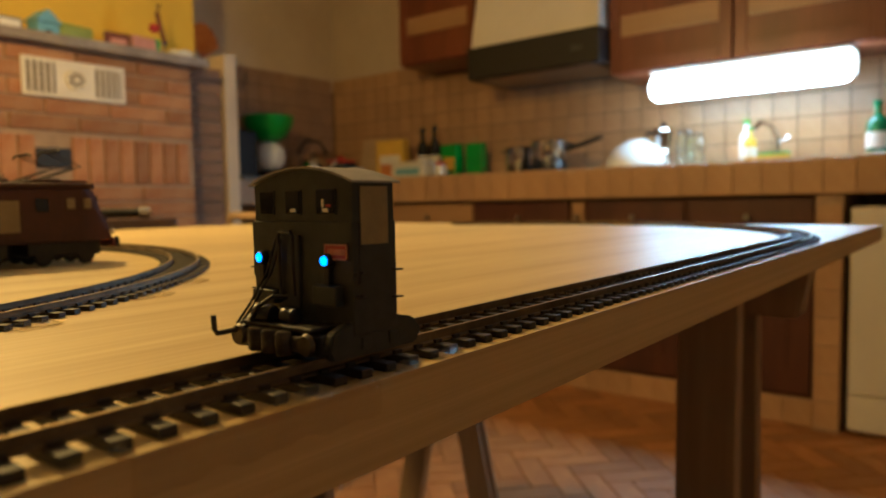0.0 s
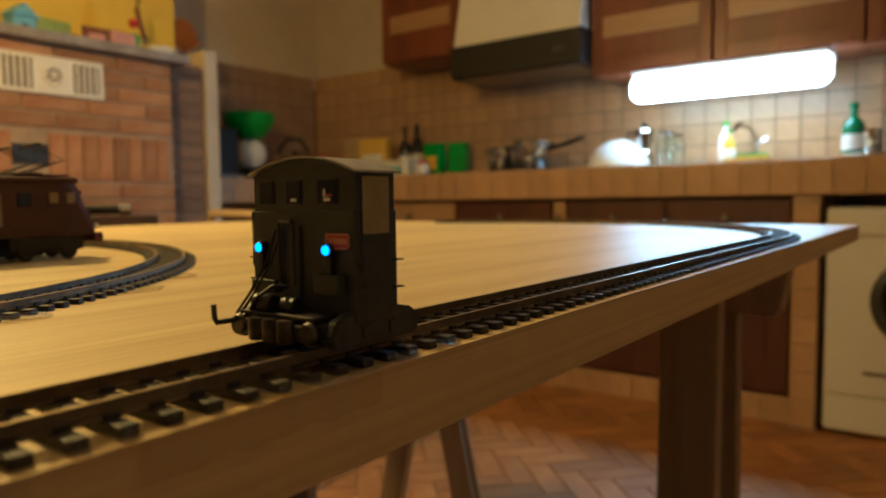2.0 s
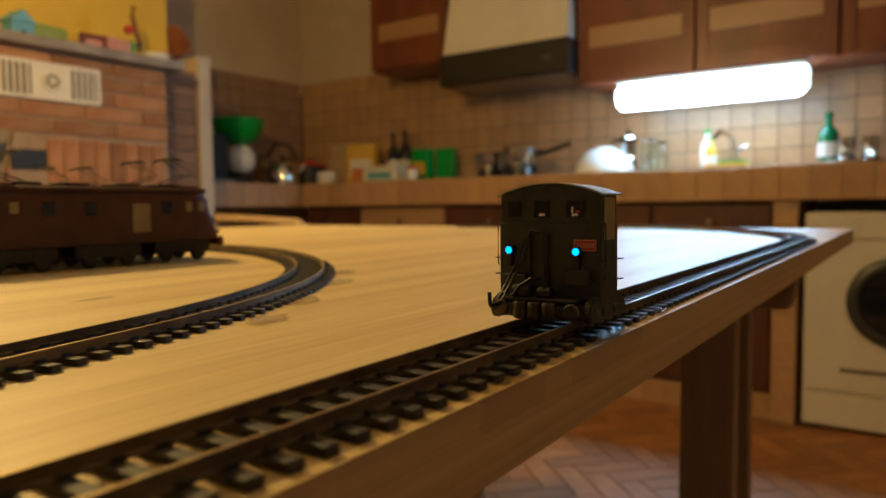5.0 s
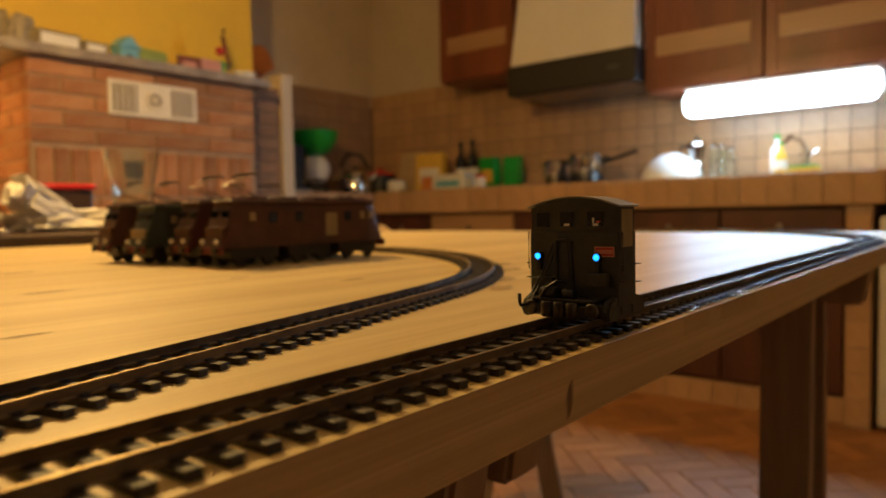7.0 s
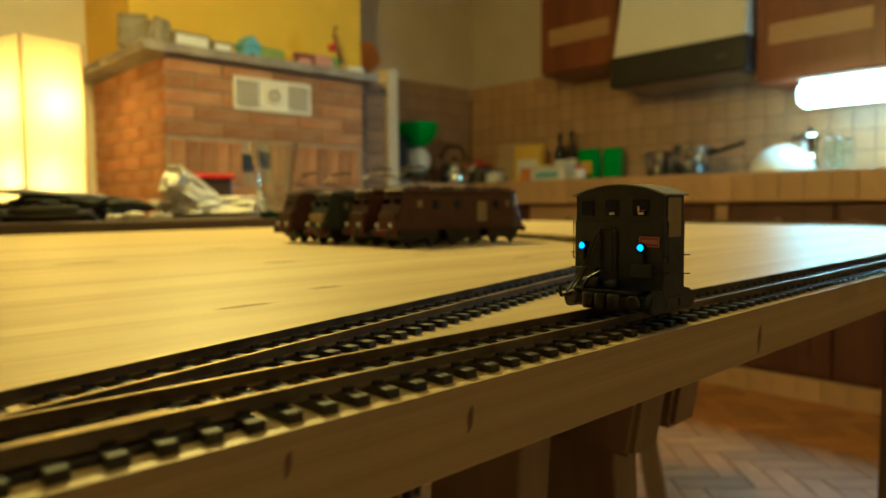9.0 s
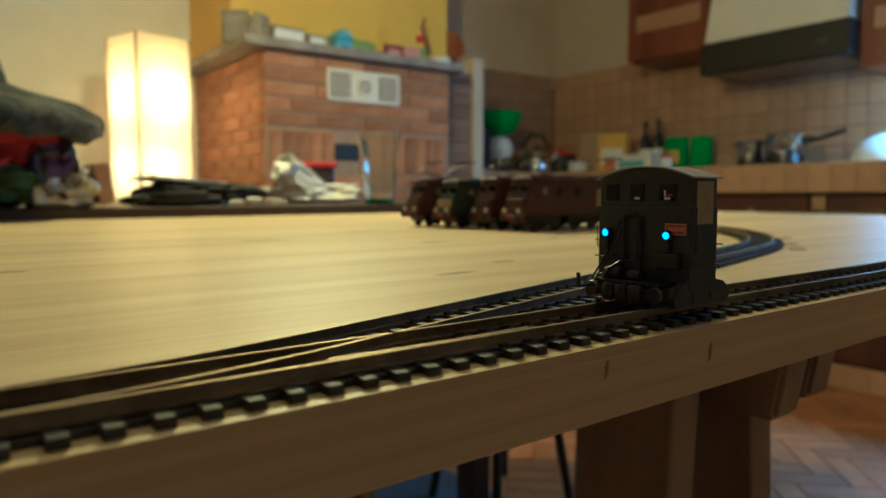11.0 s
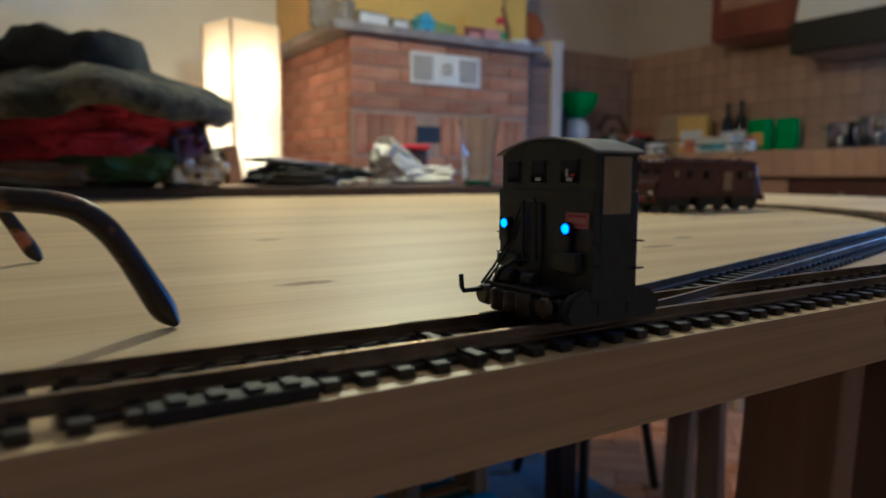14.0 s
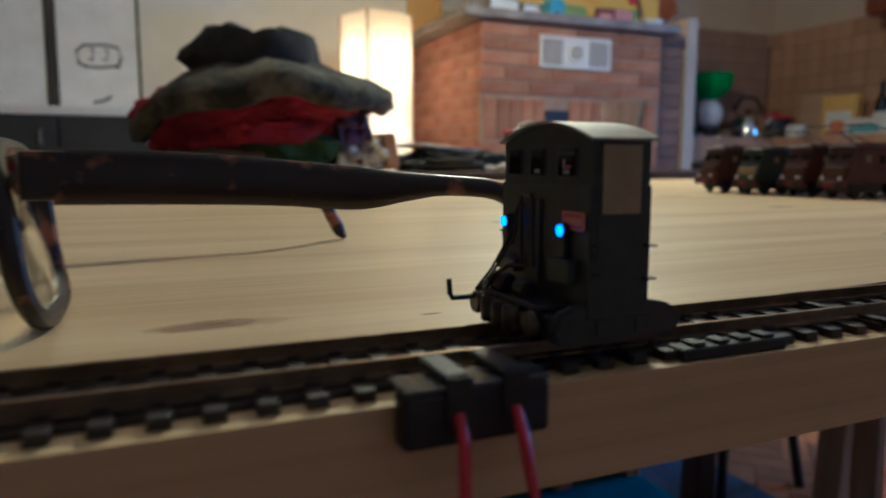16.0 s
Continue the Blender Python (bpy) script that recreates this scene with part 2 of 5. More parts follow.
def paper_shade():
    """Thin paper that lets the bulbs' light through."""
    m = bpy.data.materials.new("lamp_paper")
    m.use_nodes = True
    nt = m.node_tree
    out, b = nt.nodes["Material Output"], nt.nodes["Principled BSDF"]
    b.inputs["Base Color"].default_value, b.inputs["Roughness"].default_value = (0.52, 0.40, 0.22, 1), 0.9
    tr, mix, ns, rp = (nt.nodes.new("ShaderNode" + k) for k in ("BsdfTranslucent", "MixShader", "TexNoise", "MapRange"))
    tr.inputs[0].default_value = (1.0, 0.78, 0.42, 1)
    ns.inputs["Scale"].default_value = 25
    rp.inputs["To Min"].default_value, rp.inputs["To Max"].default_value = 0.45, 0.75
    nt.links.new(ns.outputs[0], rp.inputs["Value"]), nt.links.new(rp.outputs[0], mix.inputs[0])
    nt.links.new(b.outputs[0], mix.inputs[1]), nt.links.new(tr.outputs[0], mix.inputs[2])
    nt.links.new(mix.outputs[0], out.inputs["Surface"])
    return m


def soft_knot():
    """Brown heartwood that fades into the pine round it."""
    m = bpy.data.materials.new("pine_knot")
    m.use_nodes = True
    nt = m.node_tree
    out, b = nt.nodes["Material Output"], nt.nodes["Principled BSDF"]
    b.inputs["Roughness"].default_value = 0.55
    tc, mp, ln, ns, ad, mr, cr, tr, mix = (nt.nodes.new("ShaderNode" + k) for k in ("TexCoord", "Mapping", "VectorMath", "TexNoise", "Math", "MapRange", "ValToRGB", "BsdfTransparent", "MixShader"))
    mp.inputs["Location"].default_value = (-1, -1, 0)
    mp.inputs["Scale"].default_value = (2, 2, 0)
    ln.operation = "LENGTH"
    ns.inputs["Scale"].default_value = 140
    ad.operation = "MULTIPLY_ADD"
    ad.inputs[1].default_value = 0.55
    mr.inputs["From Min"].default_value, mr.inputs["From Max"].default_value = 0.55, 1.22
    mr.inputs["To Min"].default_value, mr.inputs["To Max"].default_value = 0.85, 0.0
    cr.color_ramp.elements[0].position, cr.color_ramp.elements[0].color = 0.30, (0.16, 0.075, 0.03, 1)
    cr.color_ramp.elements[1].position, cr.color_ramp.elements[1].color = 0.75, (0.46, 0.29, 0.13, 1)
    nt.links.new(tc.outputs["Generated"], mp.inputs["Vector"]), nt.links.new(mp.outputs[0], ln.inputs[0])
    nt.links.new(tc.outputs["Object"], ns.inputs["Vector"])
    nt.links.new(ns.outputs[0], ad.inputs[0]), nt.links.new(ln.outputs["Value"], ad.inputs[2])
    nt.links.new(ad.outputs[0], mr.inputs["Value"]), nt.links.new(ad.outputs[0], cr.inputs[0])
    nt.links.new(cr.outputs[0], b.inputs["Base Color"]), nt.links.new(mr.outputs[0], mix.inputs[0])
    nt.links.new(tr.outputs[0], mix.inputs[1]), nt.links.new(b.outputs[0], mix.inputs[2])
    nt.links.new(mix.outputs[0], out.inputs["Surface"])
    return m


TAPE = clear_film("clear_tape", 0.10, 0.12)
GLUE = clear_film("clear_hot_glue", 0.16, 0.12)
SHADE = paper_shade()
KNOT = soft_knot()

# ---- building helpers ----


def rbox(bm, lo, hi, bevel=0.0, m=None):
    """A box from corner to corner, with rounded edges."""
    made = bmesh.ops.create_cube(bm, size=1.0)["verts"]
    for v in made:
        v.co = Vector([(a + b) / 2 + c * (b - a) for a, b, c in zip(lo, hi, v.co)])
        if m:
            v.co = m @ v.co
    if bevel:
        edges = {e for v in made for e in v.link_edges}
        bmesh.ops.bevel(bm, geom=list(edges), offset=bevel, segments=2, affect="EDGES", profile=0.5)
    return bm


def box(lo, hi, bevel=0.0, m=None):
    return rbox(bmesh.new(), lo, hi, bevel, m)


def turned(rows, n=24, m=None, bm=None, closed=True):
    """A lathe form about z: rows of (radius, height)."""
    bm = bm or bmesh.new()
    rings = []
    for r, z in rows:
        rings.append([bm.verts.new((r * math.cos(2 * math.pi * k / n), r * math.sin(2 * math.pi * k / n), z)) for k in range(n)])
    for a, b in zip(rings, rings[1:]):
        for k in range(n):
            bm.faces.new((a[k], a[(k + 1) % n], b[(k + 1) % n], b[k]))
    if closed:
        bm.faces.new(rings[0][::-1]), bm.faces.new(rings[-1])
    if m:
        for ring in rings:
            for v in ring:
                v.co = m @ v.co
    return bm


def rod(bm, points, r, n=8, flat=1.0):
    """A round bar along points."""
    pts = [Vector(p) for p in points]
    rings = []
    for i, p in enumerate(pts):
        d = (pts[min(i + 1, len(pts) - 1)] - pts[max(i - 1, 0)]).normalized()
        side = d.cross(Vector((0, 0, 1)))
        side = side.normalized() if side.length > 0.01 else Vector((1, 0, 0))
        up = side.cross(d)
        rings.append([bm.verts.new(p + r * (math.cos(2 * math.pi * k / n) * side * flat + math.sin(2 * math.pi * k / n) * up)) for k in range(n)])
    for a, b in zip(rings, rings[1:]):
        for k in range(n):
            bm.faces.new((a[k], a[(k + 1) % n], b[(k + 1) % n], b[k]))
    bm.faces.new(rings[0][::-1]), bm.faces.new(rings[-1])
    return bm


def mesh_of(bm, material, smooth=False, angle=40):
    bmesh.ops.recalc_face_normals(bm, faces=bm.faces)
    me = bpy.data.meshes.new("mesh")
    bm.to_mesh(me)
    bm.free()
    me.materials.append(material)
    if smooth:
        me.polygons.foreach_set("use_smooth", [True] * len(me.polygons))
        me.set_sharp_from_angle(angle=radians(angle))
    return me


def part(name, bm, material, parent=None, label="", smooth=False, m=None):
    ob = new(name, mesh_of(bm, material, smooth))
    if parent:
        ob.parent = parent
    if m:
        ob.matrix_basis = m
    if label:
        ob["label"] = label
    return ob


def piece(name, me, parent, m):
    ob = new(name, me)
    ob.parent, ob.matrix_basis = parent, m
    return ob


def thing(name, label, category, m=None, group="", kind=""):
    ob = new(name)
    ob.empty_display_size = 0.02
    if m:
        ob.matrix_basis = m
    return tagged(ob, label, category, group, kind)


def structure(name, bm, material, label, category):
    return tagged(part(name, bm, material), label, category, "", "structure")


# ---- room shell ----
# XW and YS are unseen walls, placed by how much light they bounce
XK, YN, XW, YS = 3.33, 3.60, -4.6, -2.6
structure("floor", box((XW, YS, -0.1), (XK, YN, -0.006)), FLOOR_JOINT, "terracotta brick floor laid in herringbone with pale joints", "floor")
structure("ceiling", box((XW, YS, CEIL), (XK, YN, CEIL + 0.1)), CEILING, "plain white plaster ceiling above the kitchen", "ceiling")
structure("wall_east", box((XK, YS, -0.1), (XK + 0.15, YN + 0.15, CEIL + 0.1)), PLASTER, "cream plastered kitchen wall behind the worktop", "wall")
structure("wall_north", box((0.75, YN, -0.1), (XK, YN + 0.15, CEIL + 0.1)), PLASTER, "cream plastered wall behind the fireplace", "wall")
structure("wall_northwest", box((XW, YN, -0.1), (0.75, YN + 0.15, CEIL + 0.1)), WHITEWALL, "white painted wall behind the paper lamp and sideboard", "wall")
structure("wall_west", box((XW - 0.15, YS, -0.1), (XW, YN + 0.15, CEIL + 0.1)), PLASTER, "unseen cream plastered wall closing the room", "wall")
# unseen wall, set near and white to bounce fill onto the board edge
structure("wall_south", box((XW - 0.15, YS - 0.15, -0.1), (XK + 0.15, YS, CEIL + 0.1)), WHITEWALL, "unseen white wall closing the room and bouncing fill light", "wall")

# ---- board on trestles ----
BX0, BX1, BY0, BY1, BT = -1.30, 0.865, -0.0180, 1.100, 0.019
board = thing("layout_board", "pale pine glued board on trestles carrying the model track", "board", pose(0, 0, TZ))
NP = 11
for k in range(NP):
    w = (BY1 - BY0) / NP
    plank = part("plank", box((BX0, BY0 + k * w + 0.00002, -BT), (BX1, BY0 + (k + 1) * w - 0.00002, 0), 0.0001), PINE, board)
    plank.data.materials.append(PINE_EDGE)
    for face in plank.data.polygons:
        face.material_index = 1 if k == 0 and face.normal.y < -0.9 else 0


def trestle(x, y0, y1, lean, label, gap=(0.027, 0.027), legs=(0.088, 0.86), width=0.016):
    t = thing("trestle", label, "trestle", pose(x, 0, 0), "trestles under the board")
    top = TZ - BT - 0.001
    bm = box((-width, y0, top - 0.070), (width, y1, top), 0.0)
    for v in bm.verts:
        if v.co.z < top - 0.06 and v.co.y < y0 + 0.01:
            v.co.y += 0.012
    bmesh.ops.bevel(bm, geom=list(bm.edges), offset=0.003, segments=2, affect="EDGES")
    part("beam", bm, TRESTLE, t)
    for y in legs:
        for s in (-1, 1):
            bm = bmesh.new()
            rbox(bm, (-0.0125, 0.0, 0.0), (0.0125, 0.064, top - 0.004), 0.002)
            for v in bm.verts:
                v.co.x += s * (gap[s > 0] + lean * (1 - v.co.z / top))
                v.co.y += y
            part("leg", bm, TRESTLE, t)
        part("brace", box((-lean * 0.55 - gap[0], y + 0.022, top * 0.42), (lean * 0.55 + gap[1], y + 0.042, top * 0.42 + 0.05), 0.002), TRESTLE, t)
    return t


trestle(0.66, 0.02, 1.0, 0.03, "rough timber trestle under the end of the board", (0.035, 0.035), (0.084, 0.844), 0.022)
trestle(-0.180, 0.048, 1.0, 0.07, "rough timber trestle with splayed legs under the board", (0.043, 0.0267), (0.092, 0.86), 0.014)
trestle(-0.122, 0.057, 1.0, 0.07, "second rough timber trestle set close beside the other", (0.0267, 0.0267), (0.72, 0.86), 0.014)

# ---- track ----
RT, ST, GAUGE = 0.005, 0.0020, 0.0165


def arc(cx, cy, r, a0, a1, n):
    return [(cx + r * math.cos(radians(a0 + (a1 - a0) * k / n)), cy + r * math.sin(radians(a0 + (a1 - a0) * k / n))) for k in range(n + 1)]


def offset(path, d):
    out = []
    for i, p in enumerate(path):
        a, b = path[max(i - 1, 0)], path[min(i + 1, len(path) - 1)]
        t = Vector((b[0] - a[0], b[1] - a[1])).normalized()
        out.append(Vector((p[0] - t.y * d, p[1] + t.x * d)))
    return out


def rail_mesh(path, d):
    """A rail with foot, web and head, swept along the path at the offset d."""
    prof = [(-0.0011, ST - 0.0001), (0.0011, ST - 0.0001), (0.0011, ST + 0.0004), (0.0003, ST + 0.0008), (0.0003, RT - 0.0009), (0.00048, RT - 0.0007), (0.00048, RT - 0.0001),
            (0.00035, RT), (-0.00035, RT), (-0.00048, RT - 0.0001), (-0.00048, RT - 0.0007), (-0.0003, RT - 0.0009), (-0.0003, ST + 0.0008), (-0.0011, ST + 0.0004)]
    bm, rings = bmesh.new(), []
    line = offset(path, d)
    for i, p in enumerate(line):
        a, b = line[max(i - 1, 0)], line[min(i + 1, len(line) - 1)]
        t = (b - a).normalized()
        rings.append([bm.verts.new((p.x - t.y * u, p.y + t.x * u, z)) for u, z in prof])
    n = len(prof)
    for a, b in zip(rings, rings[1:]):
        for k in range(n):
            bm.faces.new((a[k], a[(k + 1) % n], b[(k + 1) % n], b[k]))
    bm.faces.new(rings[0][::-1]), bm.faces.new(rings[-1])
    return bm


def along(path, step):
    """Places and headings at even steps along a path."""
    left = step / 2
    for p, q in zip(path, path[1:]):
        d = Vector((q[0] - p[0], q[1] - p[1]))
        s = left
        while s < d.length:
            at = Vector(p) + d * (s / d.length)
            yield at.x, at.y, math.degrees(math.atan2(d.y, d.x))
            s += step
        left = s - d.length


def sleeper_mesh(length):
    bm = box((-0.0017, -length / 2, 0.0), (0.0017, length / 2, ST), 0.0003)
    for s in (-1, 1):
        for e in (-1, 1):
            y = s * GAUGE / 2 + e * 0.0014
            rbox(bm, (-0.0012, y - 0.0005, ST), (0.0012, y + 0.0005, ST + 0.0009))
    return mesh_of(bm, SLEEPER)


SLEEPER_MESH = sleeper_mesh(0.030)
PITCH = 0.0077


def track(name, path, label, skip=lambda x, y: False):
    t = thing(name, label, "model track", pose(0, 0, TZ), "model railway tracks")
    for d in (-GAUGE / 2, GAUGE / 2):
        ob = part("rail", rail_mesh(path, d), RAIL, t)
        ob.data.materials.append(RAIL_SIDE)
        for face in ob.data.polygons:
            face.material_index = 0 if face.center.z > RT - 0.0002 else 1
    for x, y, a in along(path, PITCH):
        if not skip(x, y):
            piece("sleeper", SLEEPER_MESH, t, pose(x, y, 0, 0, 0, a))
    return t


CX, CR = 0.44, 0.40
outer = [(-0.95, 0.0)] + [(-0.95 + k * (CX + 0.95) / 16, 0.0) for k in range(1, 16)] + arc(CX, CR, CR, -90, 30, 40)
SW = -0.59      # toe of the turnout
SWB0, SWB1 = -0.645, -0.618
track("main_track", outer, "dark model track glued along the edge of the pine board", lambda x, y: SW - 0.02 < x < SW + 0.125)
div = arc(SW, 0.36, 0.36, -90, -75, 8)
dx, dy = div[-1]
branch = div + [(dx + (-0.152 - dx) * k / 6, dy + (-0.152 - dx) * k / 6 * math.tan(radians(15))) for k in range(1, 6)]
bx, by = -0.152, dy + (-0.152 - dx) * math.tan(radians(15))
branch += arc(bx - 0.42 * math.sin(radians(15)), by + 0.42 * math.cos(radians(15)), 0.42, -75, 25, 36)
track("branch_track", branch, "dark model track curving away from the turnout across the board", lambda x, y: x < SW + 0.125)
# plastic strips that join the sleepers under the rails
for x0, x1 in ((-0.95, -0.663), (-0.656, -0.44)):
    for y in (-GAUGE / 2, GAUGE / 2):
        part("joining_strip", box((x0, y - 0.0030, 0.0), (x1, y + 0.0030, ST - 0.0006), 0.0002), SLEEPER, bpy.data.objects["main_track"])
turnout = thing("turnout_sleepers", "long black sleepers under the model turnout", "model turnout", pose(0, 0, TZ))
x = SW - 0.018
while x < SW + 0.125:
    far = 0.015 + max(0.0, (x - SW)) ** 2 / 0.72
    part("sleeper", box((x - 0.0017, -0.015, 0), (x + 0.0017, far, ST), 0.0003), SLEEPER, turnout)
    x += PITCH
part("check_rail", rail_mesh([(SW + 0.085, -0.0062), (SW + 0.10, -0.0068), (SW + 0.125, -0.0068), (SW + 0.14, -0.0062)], 0), RAIL, turnout)
part("switch_block", box((SWB0, -0.0172, 0.0), (SWB1, -0.0118, 0.0026), 0.0005), CLIP_BLACK, turnout)
for k in range(4):
    part("block_rib", box((SWB0 + 0.003 + k * 0.006, -0.0165, 0.0026), (SWB0 + 0.006 + k * 0.006, -0.0125, 0.0034), 0.0003), CLIP_BLACK, turnout)
part("tie_bar", box((SW + 0.004, -0.0165, 0.0010), (SW + 0.0065, 0.012, 0.0030), 0.0003), CLIP_BLACK, turnout)

# ---- the moving locomotive ----


def tractor():
    """A short, tall cab on a low wheeled frame; its front looks along -x, its front wall at x = 0."""
    t = thing("toy_locomotive", "short dark green model locomotive with tall cab and lit headlamps", "model locomotive")
    bm = bmesh.new()
    hw, z0, z1, zc, ln = 0.0162, 0.0105, 0.0416, 0.0448, 0.0124
    n = 12
    prof = [(-hw, z0), (hw, z0)] + [(hw * (1 - 2 * k / n), z1 + (zc - z1) * (1 - (1 - 2 * k / n) ** 2)) for k in range(n + 1)]
    a = [bm.verts.new((0, y, z)) for y, z in prof]
    b = [bm.verts.new((ln, y, z)) for y, z in prof]
    for k in range(len(prof)):
        j = (k + 1) % len(prof)
        bm.faces.new((a[k], a[j], b[j], b[k]))
    bm.faces.new(a[::-1]), bm.faces.new(b)
    body = part("cab_body", bm, LOCO, t)
    # waist step: the lower wall stands slightly proud
    part("lower_wall", box((-0.0005, -hw - 0.0003, z0 - 0.001), (ln + 0.0004, hw + 0.0003, 0.0335), 0.0003), LOCO, t)
    # arched roof with overhang
    bm = bmesh.new()
    rows = []
    for k in range(n + 1):
        y = (hw + 0.0011) * (1 - 2 * k / n)
        z = z1 - 0.0002 + (zc - z1 + 0.0003) * (1 - (1 - 2 * k / n) ** 2)
        rows.append([(x, y, z + dz) for x, dz in ((-0.0011, 0.0001), (-0.0011, 0.0006), (ln + 0.0013, 0.0006), (ln + 0.0013, 0.0001))])
    vs = [[bm.verts.new(p) for p in r] for r in rows]
    for r, s in zip(vs, vs[1:]):
        for k in range(4):
            bm.faces.new((r[k], r[(k + 1) % 4], s[(k + 1) % 4], s[k]))
    bm.faces.new(vs[0][::-1]), bm.faces.new(vs[-1])
    part("roof", bm, LOCO_ROOF, t, "pale grey arched roof", True)
    # three front windows, flush panes in thin frames, pale fittings showing behind two of them
    for y, w, bits in ((0.0115, 0.0044, 0), (0.0023, 0.0046, 1), (-0.0083, 0.0054, 2)):
        wf = part("window_frame", box((-0.0003, y - w / 2 - 0.0003, 0.0349), (0.0002, y + w / 2 + 0.0003, 0.0404), 0.0001), LOCO, t)
        part("pane", box((-0.0005, y - w / 2, 0.0352), (-0.00032, y + w / 2, 0.0401)), PANE, wf)
        if bits:
            part("bright_strip", box((-0.0006, y - 0.0013, 0.0355), (-0.00052, y + 0.0007, 0.0363)), SILVER, wf)
        if bits > 1:
            part("bright_strip", box((-0.0006, y + 0.0002, 0.0365), (-0.00052, y + 0.0009, 0.0382)), SILVER, wf)
            part("red_fitting", box((-0.0006, y - 0.0019, 0.0366), (-0.00052, y - 0.0004, 0.0371)), PLATE, wf)
    # side panels and their frames
    for s in (-1, 1):
        y = s * (hw + 0.0004)
        part("side_panel", box((0.0020, min(y, y - s * 0.0003), 0.0285), (0.0103, max(y, y - s * 0.0003), 0.0408), 0.0001), LOCO_DOOR, t, "olive side door panel")
        part("grab_rail", rod(bmesh.new(), [(0.0003, s * (hw + 0.001), 0.0335), (0.0003, s * (hw + 0.0014), 0.033), (0.0003, s * (hw + 0.0014), 0.021), (0.0003, s * (hw + 0.001), 0.0205)], 0.00022, 6), BLACK, t)
        for z, x in ((0.0225, 0.0120), (0.0165, 0.0120), (0.0225, 0.0006), (0.0175, 0.0006)):
            part("step", box((x - 0.0008, min(s * hw, s * (hw + 0.0021)), z), (x + 0.0010, max(s * hw, s * (hw + 0.0021)), z + 0.0003)), BLACK, t)
    # front door recess, pipes, headlamps
    part("front_door", box((-0.0011, -0.0002, 0.014), (-0.0004, 0.0062, 0.0305), 0.0003), LOCO, t)
    part("door_rail", rod(bmesh.new(), [(-0.0019, 0.0006, 0.017), (-0.0022, 0.0006, 0.0303), (-0.0022, 0.0013, 0.0312), (-0.0022, 0.0047, 0.0312), (-0.0022, 0.0054, 0.0303), (-0.0019, 0.0054, 0.017)], 0.00045, 6), BLACK, t)
    for y in (0.0125, -0.0095):
        h = part("headlamp", turned([(0.0013, 0), (0.0015, 0.0004), (0.0015, 0.0016), (0.00125, 0.0020)], 16, pose(-0.0002, y, 0.0252, 0, -90, 0)), BLACK, t, smooth=True)
        part("lens", turned([(0.00112, 0.0019), (0.00098, 0.0023), (0.0006, 0.0025)], 16, pose(-0.0002, y, 0.0252, 0, -90, 0)), HEADLIGHT, h, "glowing blue-white lens", True)
        part("lamp_bracket", box((-0.0018, y - 0.0009, 0.0200), (-0.0002, y + 0.0009, 0.0238), 0.0003), BLACK, t)
    for y, dy in ((0.0068, 0.0050), (0.0050, 0.0054)):
        part("sand_pipe", rod(bmesh.new(), [(-0.0018, y, 0.0295), (-0.0026, y + dy * 0.5, 0.022), (-0.0056, y + dy, 0.0150), (-0.0088, y + dy + 0.0008, 0.0108)], 0.00032, 6), BLACK, t)
    part("tool_box", box((-0.0030, 0.0065, 0.0150), (-0.0003, 0.0145, 0.0180), 0.0004), LOCO, t)
    part("tool_box", box((-0.0028, -0.0135, 0.0155), (-0.0003, -0.0060, 0.0200), 0.0004), LOCO, t)
    # number plate with its digits
    plate = part("number_plate", box((-0.0010, -0.0150, 0.0256), (-0.0005, -0.0086, 0.0285), 0.0001), PLATE, t, "small red plate with pale border")
    for lo, hi in (((-0.0152, 0.0284), (-0.0084, 0.0287)), ((-0.0152, 0.0254), (-0.0084, 0.0257)), ((-0.0152, 0.0254), (-0.0149, 0.0287)), ((-0.0087, 0.0254), (-0.0084, 0.0287))):
        part("border", box((-0.0011, lo[0], lo[1]), (-0.0006, hi[0], hi[1])), PLATE_TEXT, plate)
    for k, w in enumerate((0.0006, 0.0006, 0.0007, 0.0007, 0.0007, 0.0007)):
        y = -0.0094 - k * 0.00090
        part("bar", box((-0.00112, y - w, 0.0264), (-0.0009, y, 0.0277)), PLATE_TEXT, plate)
    # frame, bonnet of the coupling gear, wheels and buffers
    part("running_frame", box((-0.0075, -0.0140, 0.0058), (0.0203, 0.0140, 0.0105), 0.0008), BLACK, t)
    for s in (-1, 1):
        bm = bmesh.new()
        prof = [(-0.0062, 0.0050), (-0.0075, 0.0075), (-0.0060, 0.0108), (-0.0020, 0.0124), (0.0040, 0.0122), (0.0130, 0.0124), (0.0185, 0.0112), (0.0215, 0.0080), (0.0196, 0.0050)]
        ya, yb = s * 0.0135, s * 0.0162
        a = [bm.verts.new((x, ya, z)) for x, z in prof]
        b = [bm.verts.new((x, yb, z)) for x, z in prof]
        for k in range(len(prof)):
            j = (k + 1) % len(prof)
            bm.faces.new((a[k], a[j], b[j], b[k]))
        bm.faces.new(a[::-1]), bm.faces.new(b)
        bmesh.ops.bevel(bm, geom=list(bm.edges), offset=0.0005, segments=2, affect="EDGES")
        part("side_frame", bm, LOCO, t)
        for x in (0.0030, 0.0115):
            part("axle_box", box((x - 0.0014, min(yb, yb + s * 0.0004), 0.0064), (x + 0.0014, max(yb, yb + s * 0.0004), 0.0090), 0.0002), LOCO, t)
        part("buffer", turned([(0.0013, 0), (0.0013, 0.0014), (0.0021, 0.0016), (0.0025, 0.0022), (0.0021, 0.0030)], 20, pose(-0.0068, s * 0.0112, 0.0085, 0, -90, 0)), DARKSTEEL, t, "worn dark steel buffer", True)
